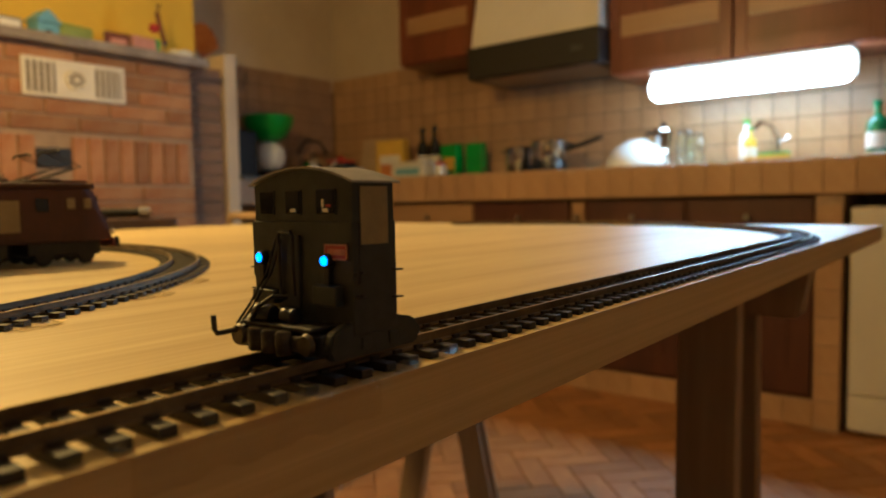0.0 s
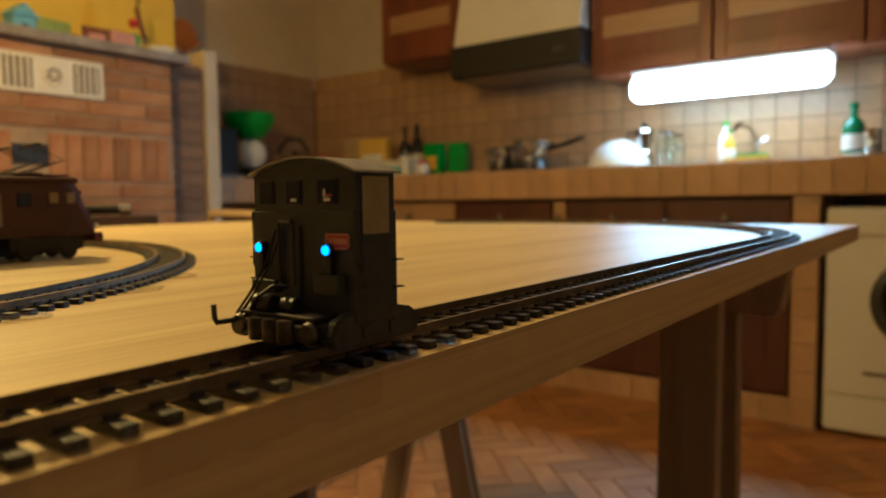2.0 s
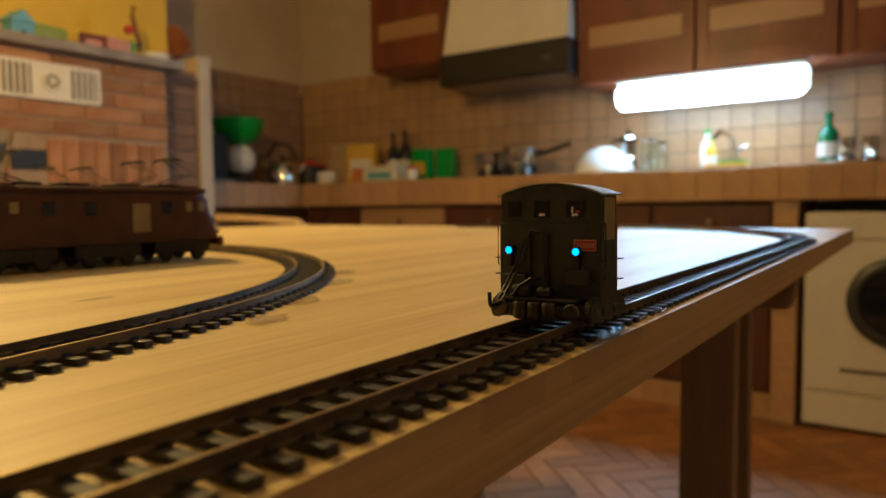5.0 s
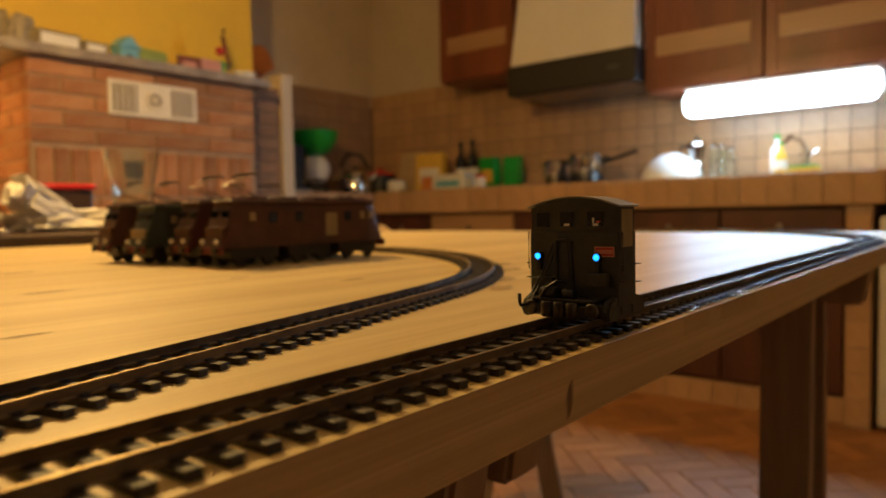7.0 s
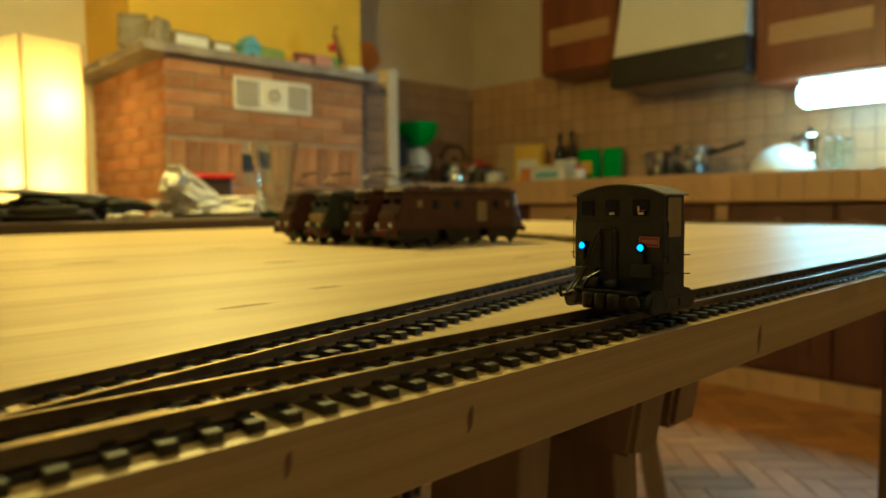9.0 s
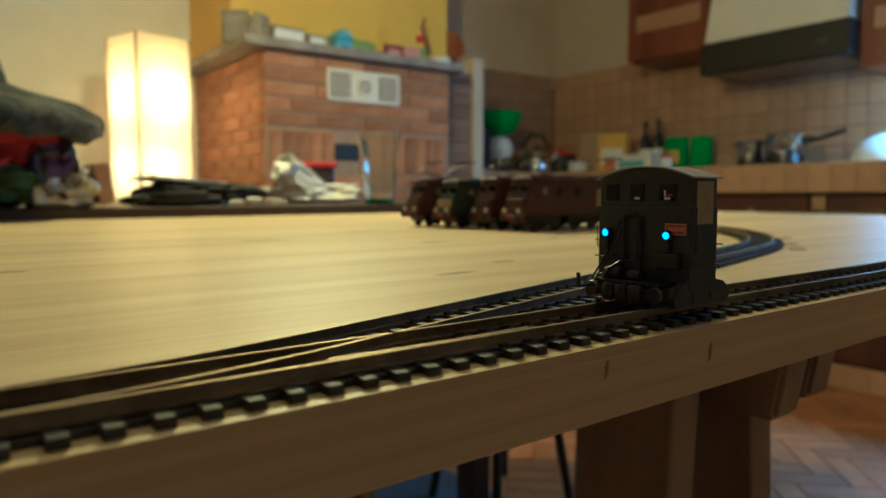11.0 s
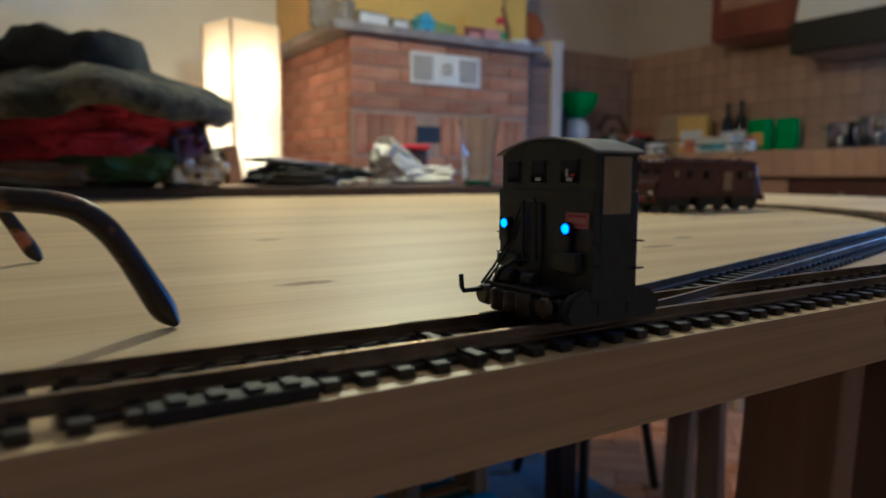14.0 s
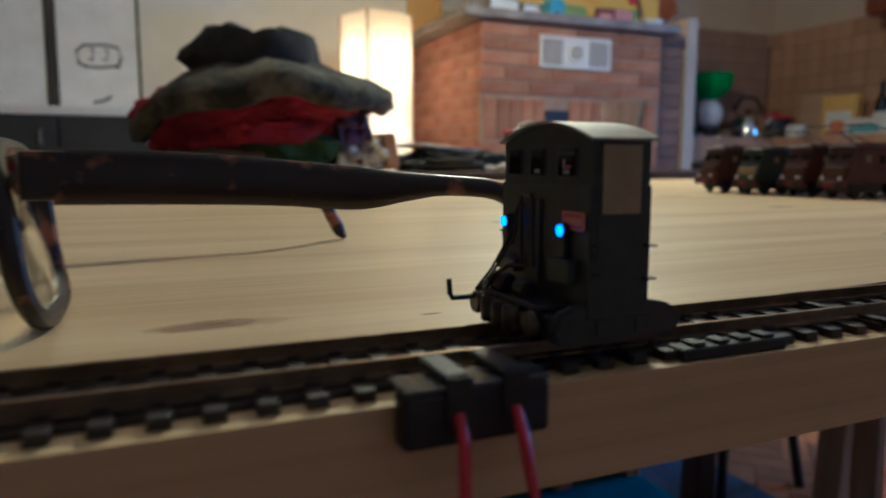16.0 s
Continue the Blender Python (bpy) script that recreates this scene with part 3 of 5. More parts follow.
    for x in (0.0005, 0.0135):
        for s in (-1, 1):
            w = part("wheel", turned([(0.0038, 0), (0.0038, 0.0006), (0.0033, 0.0008), (0.0031, 0.0026), (0.0012, 0.0028)], 24, pose(x, s * 0.0069, 0.0082, -90 * s, 0, 0)), STEEL, t, "steel wheel", True)
    for y in (-0.0042, 0.0004, 0.0050):
        part("coupling_drum", turned([(0.0019, 0), (0.0022, 0.0004), (0.0022, 0.0044), (0.0018, 0.0050)], 16, pose(-0.0088, y, 0.0058)), DARKSTEEL, t, smooth=True)
    part("coupling_beam", box((-0.0092, -0.0110, 0.0066), (-0.0068, 0.0110, 0.0100), 0.0006), BLACK, t)
    part("coupling_hook", rod(bmesh.new(), [(-0.0060, 0.0115, 0.0100), (-0.0110, 0.0117, 0.0096), (-0.0146, 0.0117, 0.0096), (-0.0151, 0.0117, 0.0106), (-0.0153, 0.0117, 0.0136)], 0.0006, 8), BLACK, t)
    part("walkway", box((-0.0085, -0.0120, 0.0108), (-0.0002, 0.0120, 0.0118), 0.0003), BLACK, t)
    part("brake_cylinder", turned([(0.0018, 0), (0.0022, 0.0005), (0.0022, 0.0055), (0.0016, 0.0060)], 16, pose(-0.0058, 0.0030, 0.0132, -90, 0, 0)), BLACK, t, smooth=True)
    part("brake_cylinder", turned([(0.0015, 0), (0.0019, 0.0004), (0.0019, 0.0040), (0.0014, 0.0045)], 16, pose(-0.0046, -0.0032, 0.0130, -90, 0, 0)), BLACK, t, smooth=True)
    part("air_hose", rod(bmesh.new(), [(-0.0035, 0.0010, 0.0170), (-0.0060, 0.0030, 0.0172), (-0.0078, 0.0060, 0.0150), (-0.0086, 0.0078, 0.0120)], 0.0005, 8), BLACK, t)
    part("rear_bonnet", box((0.0126, -0.0060, 0.0105), (0.0190, 0.0060, 0.0135), 0.001), LOCO, t)
    return t


loco = tractor()

# ---- floor bricks in herringbone ----
FL, FW = 0.24, 0.08
floor_ob = bpy.data.objects["floor"]


def herringbone():
    spin = pose(0, 0, 0, 0, 0, 45)
    flat = mesh_of(box((0.002, 0.002, -0.012), (FL - 0.002, FW - 0.002, 0.0), 0.0015), TERRA)
    up = mesh_of(box((0.002, 0.002, -0.012), (FW - 0.002, FL - 0.002, 0.0), 0.0015), TERRA)
    near, rest = [], bmesh.new()
    for m in range(-14, 15):
        for i in range(-90, 91):
            for me, x, y, w, h in ((flat, i * FW + 2 * FL * m, i * FW, FL, FW), (up, i * FW + FL + 2 * FL * m, i * FW + FW - FL, FW, FL)):
                c = spin @ Vector((x + w / 2, y + h / 2, 0))
                if not (XW + 0.14 < c.x < XK - 0.14 and YS + 0.14 < c.y < YN - 0.14):
                    continue
                if 0.3 < c.x < 2.75 and -0.75 < c.y < 1.9:
                    near.append((me, x, y))
                else:
                    rbox(rest, (x + 0.002, y + 0.002, -0.012), (x + w - 0.002, y + h - 0.002, 0.0), 0, spin)
    near.sort(key=lambda n: abs((spin @ Vector((n[1], n[2], 0))).y - 0.6) + 0.3 * abs((spin @ Vector((n[1], n[2], 0))).x - 1.6))
    for me, x, y in near[:300]:
        piece("brick", me, floor_ob, spin @ pose(x, y, 0))
    for me, x, y in near[300:]:
        w, h = (FL, FW) if me is flat else (FW, FL)
        rbox(rest, (x + 0.002, y + 0.002, -0.012), (x + w - 0.002, y + h - 0.002, 0.0), 0, spin)
    ob = part("floor_bricks", rest, TERRA_REST, floor_ob)
    ob["kind"] = "stuff"


# ---- tiled walls ----
TS = 0.105


def tile_wall(wall, along_y, fixed, a0, a1, z0, z1, material):
    """Square tiles with recessed joints, on the wall at x or y = fixed."""
    g = 0.0045
    if along_y:
        me = mesh_of(box((-0.006, g / 2, g / 2), (0, TS - g / 2, TS - g / 2), 0.0015), material)
    else:
        me = mesh_of(box((g / 2, -0.006, g / 2), (TS - g / 2, 0, TS - g / 2), 0.0015), material)
    a = a0
    while a < a1 - 0.01:
        z = z0
        while z < z1 - 0.01:
            piece("tile", me, wall, pose(fixed, a, z) if along_y else pose(a, fixed, z))
            z += TS
        a += TS


part("tile_bedding", box((XK - 0.004, -0.75, TZ + 0.10), (XK, YN - 0.004, TZ + 0.843)), WALL_GROUT, bpy.data.objects["wall_east"])
part("tile_bedding", box((1.93, YN - 0.004, TZ + 0.10), (XK - 0.004, YN, TZ + 0.843)), WALL_GROUT, bpy.data.objects["wall_north"])

# ---- masonry worktop ----
worktop = thing("worktop", "continuous beige tiled masonry worktop along the kitchen wall", "worktop", kind="structure")
part("slab", box((2.705, -0.75, TZ + 0.045), (XK - 0.006, 2.99, TZ + 0.178), 0.004), GROUT, worktop)
part("slab", box((1.94, 2.99, TZ + 0.045), (XK - 0.006, YN - 0.006, TZ + 0.178), 0.004), GROUT, worktop)
edge_tile = mesh_of(box((-0.006, 0.0015, 0.0015), (0, 0.1035, 0.131), 0.002), TILE)
for k in range(35):
    piece("edge_tile", edge_tile, worktop, pose(2.705, -0.70 + k * 0.105, TZ + 0.046))
edge_tile_n = mesh_of(box((0.0015, -0.006, 0.0015), (0.1035, 0, 0.131), 0.002), TILE)
for k in range(7):
    piece("edge_tile", edge_tile_n, worktop, pose(1.95 + k * 0.105, 2.99, TZ + 0.046))
top_tile = mesh_of(box((0.0015, 0.0015, 0), (0.1985, 0.1035, 0.006), 0.0015), TILE)
for k in range(35):
    for j in range(3):
        piece("top_tile", top_tile, worktop, pose(2.706 + j * 0.2, -0.70 + k * 0.105, TZ + 0.178))
for k in range(4):
    for j in range(4):
        piece("top_tile", top_tile, worktop, pose(1.95 + k * 0.2, 3.06 + j * 0.13, TZ + 0.178))
WT = TZ + 0.184

# tiled pier and plinth, wooden base units
pier = thing("worktop_pier", "tiled masonry pier beside the washing machine", "pier", kind="structure")
part("core", box((2.715, 0.285, 0), (3.30, 0.375, TZ + 0.044)), GROUT, pier)
pier_tile = mesh_of(box((-0.006, 0.002, 0.0015), (0, 0.088, 0.1035), 0.0015), TILE)
for k in range(8):
    piece("tile", pier_tile, pier, pose(2.715, 0.285, 0.012 + k * 0.105))
plinth = thing("plinth", "row of pale terracotta tiles along the base units", "plinth", kind="structure")
part("core", box((2.75, 0.376, 0), (3.28, 2.98, 0.105)), GROUT, plinth)
for k in range(24):
    piece("tile", mesh_of(box((-0.006, 0.0015, 0.002), (0, 0.1035, 0.103), 0.0015), TILE) if k == 0 else bpy.data.objects["plinth"].children[1].data, plinth, pose(2.75, 0.38 + k * 0.105, 0))


def base_unit(y0, y1, drawer, light):
    u = thing("base_cabinet", "dark walnut base cabinet with %s" % ("light drawer front" if light else "dark drawer front"), "cabinet", pose(0, 0, 0), "kitchen base cabinets")
    part("body", box((2.752, y0, 0.106), (3.29, y1, TZ + 0.043), 0.002), WALNUT_SHADED, u)
    part("drawer_front", box((2.735, y0 + 0.01, TZ - 0.115), (2.7515, y1 - 0.01, TZ + 0.030), 0.003), LIGHTWOOD if light else WALNUT_SHADED, u)
    d = part("door", box((2.735, y0 + 0.01, 0.125), (2.7515, y1 - 0.01, TZ - 0.125), 0.003), WALNUT_SHADED, u)
    part("panel", box((2.731, y0 + 0.09, 0.21), (2.7345, y1 - 0.09, TZ - 0.21), 0.002), WALNUT_SHADED, d)
    part("knob", turned([(0.006, 0), (0.006, 0.012), (0.014, 0.018), (0.012, 0.026)], 12, pose(2.735, y0 + 0.05, TZ - 0.20, 0, -90, 0)), STEEL, d, "small metal knob", True)
    part("knob", turned([(0.006, 0), (0.006, 0.012), (0.014, 0.018), (0.012, 0.026)], 12, pose(2.735, (y0 + y1) / 2, TZ - 0.04, 0, -90, 0)), STEEL, u, "small metal knob", True)


for y0, y1, lt in ((0.377, 0.86, False), (0.86, 1.32, False), (1.32, 1.40, True), (1.40, 1.95, False), (1.95, 2.55, True), (2.55, 2.98, False)):
    base_unit(y0, y1, True, lt)


def wall_unit(y0, y1, z0, p0, p1, label):
    u = thing("wall_cabinet", label, "cabinet", None, "kitchen wall cabinets")
    part("body", box((2.99, y0 + 0.001, TZ + z0), (XK - 0.007, y1 - 0.001, TZ + 1.62), 0.003), WALNUT, u)
    d = part("door", box((2.970, y0 + 0.006, TZ + z0 + 0.006), (2.9895, y1 - 0.006, TZ + 1.61), 0.003), WALNUT, u)
    for a, b in ((y0 + 0.006, y0 + 0.055), (y1 - 0.055, y1 - 0.006)):
        part("stile", box((2.962, a, TZ + z0 + 0.006), (2.9698, b, TZ + 1.61), 0.002), WALNUT, d)
    part("light_panel", box((2.9655, y0 + 0.06, TZ + p0), (2.9697, y1 - 0.06, TZ + p1), 0.001), LIGHTWOOD, d, "light wood inlay band")
    part("lower_rail", box((2.9630, y0 + 0.058, TZ + z0 + 0.008), (2.9698, y1 - 0.058, TZ + z0 + 0.07), 0.002), WALNUT, d)
    return u


wall_unit(2.085, 2.64, 0.845, 1.015, 1.115, "dark walnut wall cabinet with light band beside the hood")
for y1 in (1.31, 0.745, 0.18, -0.385):
    wall_unit(y1 - 0.565, y1, 0.625, 0.80, 0.895, "dark walnut wall cabinet with light band above the tube lamp")

hood = thing("range_hood", "cream range hood with black front band above the hob", "range hood")
bm = bmesh.new()
rbox(bm, (2.885, 1.325, TZ + 0.853), (XK - 0.008, 2.062, TZ + 1.62), 0.006)
for v in bm.verts:
    k = max(0, v.co.z - TZ - 0.853) / 0.77
    v.co.x += 0.12 * k * (1 if v.co.x < 3.1 else 0)
    v.co.y += (1.69 - v.co.y) * 0.10 * k
part("canopy", bm, WHITE, hood, "cream enamel canopy")
part("front_band", box((2.865, 1.312, TZ + 0.685), (XK - 0.008, 2.072, TZ + 0.852), 0.008), BLACK, hood, "black front band")
part("grease_filter", box((2.90, 1.36, TZ + 0.681), (3.28, 2.02, TZ + 0.6845)), STEEL, hood)
part("switch", box((2.861, 1.40, TZ + 0.75), (2.8645, 1.46, TZ + 0.775), 0.002), WM_DARK, hood)

tube = thing("tube_lamp", "bright white fluorescent tube lamp under the wall cabinets", "lamp")
part("housing", box((2.965, 0.30, TZ + 0.605), (3.06, 1.11, TZ + 0.6245), 0.004), WHITE, tube)
# plate added to block the tube's light from the wall behind
part("reflector", box((3.061, 0.295, TZ + 0.520), (3.068, 1.115, TZ + 0.6245), 0.002), WHITE, tube, "added white plate keeping tube light off the wall")
part("diffuser", turned([(0.012, 0), (0.046, 0.006), (0.060, 0.024), (0.062, 0.05), (0.062, 0.76), (0.060, 0.786), (0.046, 0.804), (0.012, 0.81)], 24, pose(2.992, 0.30, TZ + 0.545, -90, 0, 0)), TUBE, tube, "glowing white diffuser", True)

# ---- washing machine ----
wm = thing("washing_machine", "white front-loading washing machine under the worktop", "washing machine", pose(2.72, -0.335, 0))
part("body", box((0.012, 0, 0.012), (0.57, 0.60, TZ - 0.002), 0.012), WHITE, wm)
part("front_panel", box((0, 0.006, 0.155), (0.012, 0.594, TZ - 0.11), 0.006), WHITE, wm)
part("control_panel", box((-0.002, 0.006, TZ - 0.105), (0.012, 0.594, TZ - 0.006), 0.006), WHITE, wm)
part("kick_panel", box((0.004, 0.006, 0.02), (0.012, 0.594, 0.148), 0.003), WHITE, wm)
ring = part("door_ring", turned([(0.150, 0), (0.168, 0.004), (0.170, 0.016), (0.158, 0.024), (0.140, 0.026), (0.128, 0.016)], 40, pose(0, 0.285, TZ - 0.335, 0, -90, 0), closed=False), WM_DARK, wm, "dark door ring", True)
part("door_glass", turned([(0.132, 0.010), (0.125, 0.022), (0.09, 0.032), (0.04, 0.036)], 40, pose(0, 0.285, TZ - 0.335, 0, -90, 0)), PANE, ring, "dark door glass", True)
part("detergent_drawer", box((-0.005, 0.42, TZ - 0.092), (0.0, 0.58, TZ - 0.02), 0.003), WHITE, wm)
part("dial", turned([(0.026, 0), (0.026, 0.012), (0.020, 0.02)], 20, pose(-0.002, 0.30, TZ - 0.055, 0, -90, 0)), STEEL, wm, "grey programme dial", True)
part("handle_groove", box((-0.002, 0.10, 0.235), (0.002, 0.47, 0.25), 0.001), STEEL, wm)
for y in (0.05, 0.55):
    part("foot", turned([(0.02, 0), (0.02, 0.012)], 12, pose(0.06, y, 0)), BLACK, wm)

# ---- fireplace ----
FX0, FX1, FY = 0.62, 1.62, 2.70
fp = thing("fireplace", "orange brick fireplace with grey stone mantel", "fireplace", kind="structure")
part("core", box((FX0 + 0.008, FY + 0.008, 0), (FX1 - 0.001, YN - 0.001, TZ + 0.658)), GROUT, fp)
bl, bh = 0.250, 0.064
front = mesh_of(box((0.004, 0, 0.004), (bl - 0.004, 0.02, bh - 0.004), 0.003), BRICK)
half_f = mesh_of(box((0.004, 0, 0.004), (bl / 2 - 0.004, 0.02, bh - 0.004), 0.003), BRICK)
side = mesh_of(box((0, 0.004, 0.004), (0.02, bl - 0.004, bh - 0.004), 0.003), BRICK)
half_s = mesh_of(box((0, 0.004, 0.004), (0.02, bl / 2 - 0.004, bh - 0.004), 0.003), BRICK)
soldier = mesh_of(box((0.004, 0, 0.004), (bh - 0.004, 0.02, 0.186), 0.003), BRICK)
for r in range(9):
    z = TZ + 0.658 - (r + 1) * bh
    if z < TZ + 0.325:
        break
    for k in range(4):
        if r % 2 == 0:
            piece("brick", front, fp, pose(FX0 + k * bl, FY, z))
        elif k < 3:
            piece("brick", front, fp, pose(FX0 + bl / 2 + k * bl, FY, z))
    if r % 2:
        piece("brick", half_f, fp, pose(FX0, FY, z)), piece("brick", half_f, fp, pose(FX1 - bl / 2, FY, z))
for k in range(15):
    if not 5 <= k <= 6:
        piece("brick", soldier, fp, pose(FX0 + 0.02 + k * bh, FY, TZ + 0.135))
for r in range(3):
    for k in range(4):
        piece("brick", front, fp, pose(FX0 + k * bl, FY, TZ + 0.131 - (r + 1) * bh))
for r in range(11):
    z = TZ + 0.658 - (r + 1) * bh
    for k in range(3):
        piece("brick", side, fp, pose(FX0, FY + 0.024 + (bl / 2 if r % 2 else 0) + k * bl, z))
    piece("brick", half_s, fp, pose(FX0, FY + 0.024 + (0 if r % 2 else 3 * bl), z))
part("flue_door", box((0.955, FY - 0.004, TZ + 0.200), (1.085, FY + 0.02, TZ + 0.275), 0.003), SIDEBOARD, fp, "small black flue door")
bm = box((FX0 - 0.10, FY - 0.06, TZ + 0.660), (FX1 + 0.06, YN - 0.001, TZ + 0.70), 0.006)
bmesh.ops.subdivide_edges(bm, edges=[e for e in bm.edges if e.calc_length() > 0.2], cuts=14, use_grid_fill=True)
for v in bm.verts:
    v.co += Vector((0, 0.006, 0.004)) * noise.noise(v.co * 14)
part("mantel", bm, STONE, fp, "rough grey stone mantel slab")
vent = thing("air_vent", "cream air vent plate with two slatted grilles and round boss", "vent", pose(0.918, FY - 0.001, TZ + 0.467))
part("plate", box((0, -0.008, 0), (0.392, 0, 0.146), 0.003), CREAM, vent)
for x0 in (0.018, 0.272):
    # flat dark sheet on the plate, standing in for shade between the slats
    part("recess", box((x0, -0.0095, 0.016), (x0 + 0.102, -0.0082, 0.13)), VENT_SHADE, vent)
    for k in range(4):
        part("slat", box((x0 + 0.0115 + k * 0.0235, -0.0125, 0.016), (x0 + 0.0205 + k * 0.0235, -0.0096, 0.13), 0.001), CREAM, vent)
part("boss", turned([(0.040, 0), (0.040, 0.005), (0.034, 0.008), (0.030, 0.005), (0.012, 0.005), (0.008, 0.010)], 28, pose(0.196, -0.008, 0.074, 90, 0, 0)), CREAM, vent, "round patterned boss", True)
for k in range(7):
    q = 2 * math.pi * k / 7
    # flat dark bars on the boss, standing in for shade in its slots
    part("boss_slot", box((-0.0055, -0.0012, -0.008), (0.0055, 0.0, 0.008), 0.0004, pose(0.196 + 0.021 * math.cos(q), -0.0131, 0.074 + 0.021 * math.sin(q), 0, -math.degrees(q) + 90, 0)), VENT_SHADE, vent)
structure("chimney_breast", box((0.60, 3.0, TZ + 0.701), (1.835, YN - 0.001, CEIL - 0.001)), YELLOW, "bright yellow painted chimney breast above the mantel", "wall")
pier2 = thing("brick_pier", "brick pier with pale jamb at the end of the fireplace", "pier", kind="structure")
part("core", box((FX1 + 0.001, 2.82, 0), (1.855, YN - 0.001, TZ + 0.70)), GROUT, pier2)
pb = mesh_of(box((0.004, -0.014, 0.004), (0.222, 0, bh - 0.004), 0.003), BRICK_SHADED)
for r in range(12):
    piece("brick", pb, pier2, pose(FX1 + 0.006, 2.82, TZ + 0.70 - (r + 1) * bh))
part("jamb", box((1.856, 2.79, 0), (1.925, YN - 0.001, TZ + 0.775), 0.003), PLASTER, pier2, "pale plastered jamb")


def lump(lo, hi, amount, scale, seed=0, n=3, power=0.7, floor=None):
    """A soft heap between two corners: a rounded block with folds."""
    bm = bmesh.new()
    bmesh.ops.create_icosphere(bm, subdivisions=n + 1, radius=1.0)
    c = [(a + b) / 2 for a, b in zip(lo, hi)]
    h = [(b - a) / 2 for a, b in zip(lo, hi)]
    off = Vector((seed * 3.7, seed * 1.3, seed * 2.1))
    for v in bm.verts:
        d = v.co.copy()
        d = Vector([math.copysign(abs(k) ** power, k) for k in d])
        f = noise.noise(v.co * scale + off) + 0.5 * noise.noise(v.co * scale * 2.3 + off) - 0.6 * abs(noise.noise(v.co * scale * 1.2 - off))
        d *= 1 + amount * f
        v.co = Vector([cc + hh * k for cc, hh, k in zip(c, h, d)])
        v.co.z = max(v.co.z, lo[2])
    return bm


# ---- parked model locomotives ----


def parked(name, body_mat, band_mat, label):
    t = thing(name, label, "model locomotive", None, "parked model locomotives")
    L, hw = 0.100, 0.0170
    bm = box((-L, -hw, 0.0135), (L, hw, 0.0440), 0.0)
    bmesh.ops.subdivide_edges(bm, edges=[e for e in bm.edges if e.calc_length() > 0.1], cuts=8)
    for v in bm.verts:
        if abs(v.co.x) > L - 0.001:
            v.co.x -= math.copysign(0.014 if v.co.z > 0.03 else 0.0, v.co.x)
            v.co.y *= 0.86
    bmesh.ops.bevel(bm, geom=list(bm.edges), offset=0.0012, segments=2, affect="EDGES", clamp_overlap=True)
    part("body", bm, body_mat, t)
    bm = bmesh.new()
    rbox(bm, (-L + 0.012, -hw + 0.002, 0.0438), (L - 0.012, hw - 0.002, 0.0475), 0.0016)
    for x in (-0.055, -0.02, 0.02, 0.055):
        rbox(bm, (x - 0.010, -0.010, 0.0475), (x + 0.010, 0.010, 0.0500), 0.0008)
    part("roof", bm, body_mat, t)
    for x in (-0.068, 0.068):
        p = part("pantograph", box((x - 0.016, -0.010, 0.0478), (x + 0.016, 0.010, 0.0492), 0.0004), LOCO_RED, t)
        bm = bmesh.new()
        s = 1 if x > 0 else -1
        for y in (-0.008, 0.008):
            rod(bm, [(x - s * 0.014, y, 0.0495), (x + s * 0.014, y * 0.7, 0.0575), (x - s * 0.006, y * 0.6, 0.0655)], 0.0006, 6)
        rod(bm, [(x - s * 0.006, -0.018, 0.0648), (x - s * 0.006, -0.012, 0.0662), (x - s * 0.006, 0.012, 0.0662), (x - s * 0.006, 0.018, 0.0648)], 0.0008, 6)
        part("arm", bm, DARKSTEEL, p)
    for s in (-1, 1):
        part("side_panel", box((0.018, min(s * hw, s * (hw + 0.0006)), 0.020), (0.033, max(s * hw, s * (hw + 0.0006)), 0.0375), 0.0002), LIVERY_LIT_PANE, t, "pale side panel")
        for x in (-0.068, 0.068, 0.080):
            # opaque panes: light seen through the windows is put into their pale colour
            part("door_window", box((x - 0.0030, min(s * hw, s * (hw + 0.0008)), 0.0325), (x + 0.0030, max(s * hw, s * (hw + 0.0008)), 0.0385), 0.0003), LIVERY_LIT_PANE, t, "door window painted pale for light behind it")
        for x in (-0.045, -0.015, 0.048):
            part("window", box((x - 0.0045, min(s * hw, s * (hw + 0.0005)), 0.031), (x + 0.0045, max(s * hw, s * (hw + 0.0005)), 0.0385), 0.0003), PANE, t)
        part("front_band", box((min(s * (L - 0.009), s * (L - 0.0030)), -0.0125, 0.021), (max(s * (L - 0.009), s * (L - 0.0030)), 0.0125, 0.0285), 0.0004), band_mat, t)
        for y in (-0.008, 0.008):
            part("cab_window", box((min(s * (L - 0.014), s * (L - 0.0100)), y - 0.005, 0.0335), (max(s * (L - 0.014), s * (L - 0.0100)), y + 0.005, 0.0400), 0.0003), PANE, t)
            part("headlamp", turned([(0.0018, 0), (0.0018, 0.002), (0.0014, 0.0024)], 12, pose(s * (L + 0.0006), y * 1.25, 0.0185, 0, 90 * s, 0)), CERAMIC, t)
        part("buffer_beam", box((min(s * (L - 0.002), s * (L + 0.001)), -0.016, 0.0095), (max(s * (L - 0.002), s * (L + 0.001)), 0.016, 0.0150), 0.0005), LOCO_RED, t, "dull red buffer beam")
        for y in (-0.0105, 0.0105):
            part("buffer", turned([(0.0013, 0), (0.0013, 0.003), (0.0032, 0.0032), (0.0032, 0.0042)], 14, pose(s * (L + 0.001), y, 0.0122, 0, 90 * s, 0)), BLACK, t, smooth=True)
    for x in (-0.064, 0.0, 0.064):
        bg = part("bogie", box((x - 0.026, -0.0145, 0.0055), (x + 0.026, 0.0145, 0.0140), 0.0012), BLACK, t)
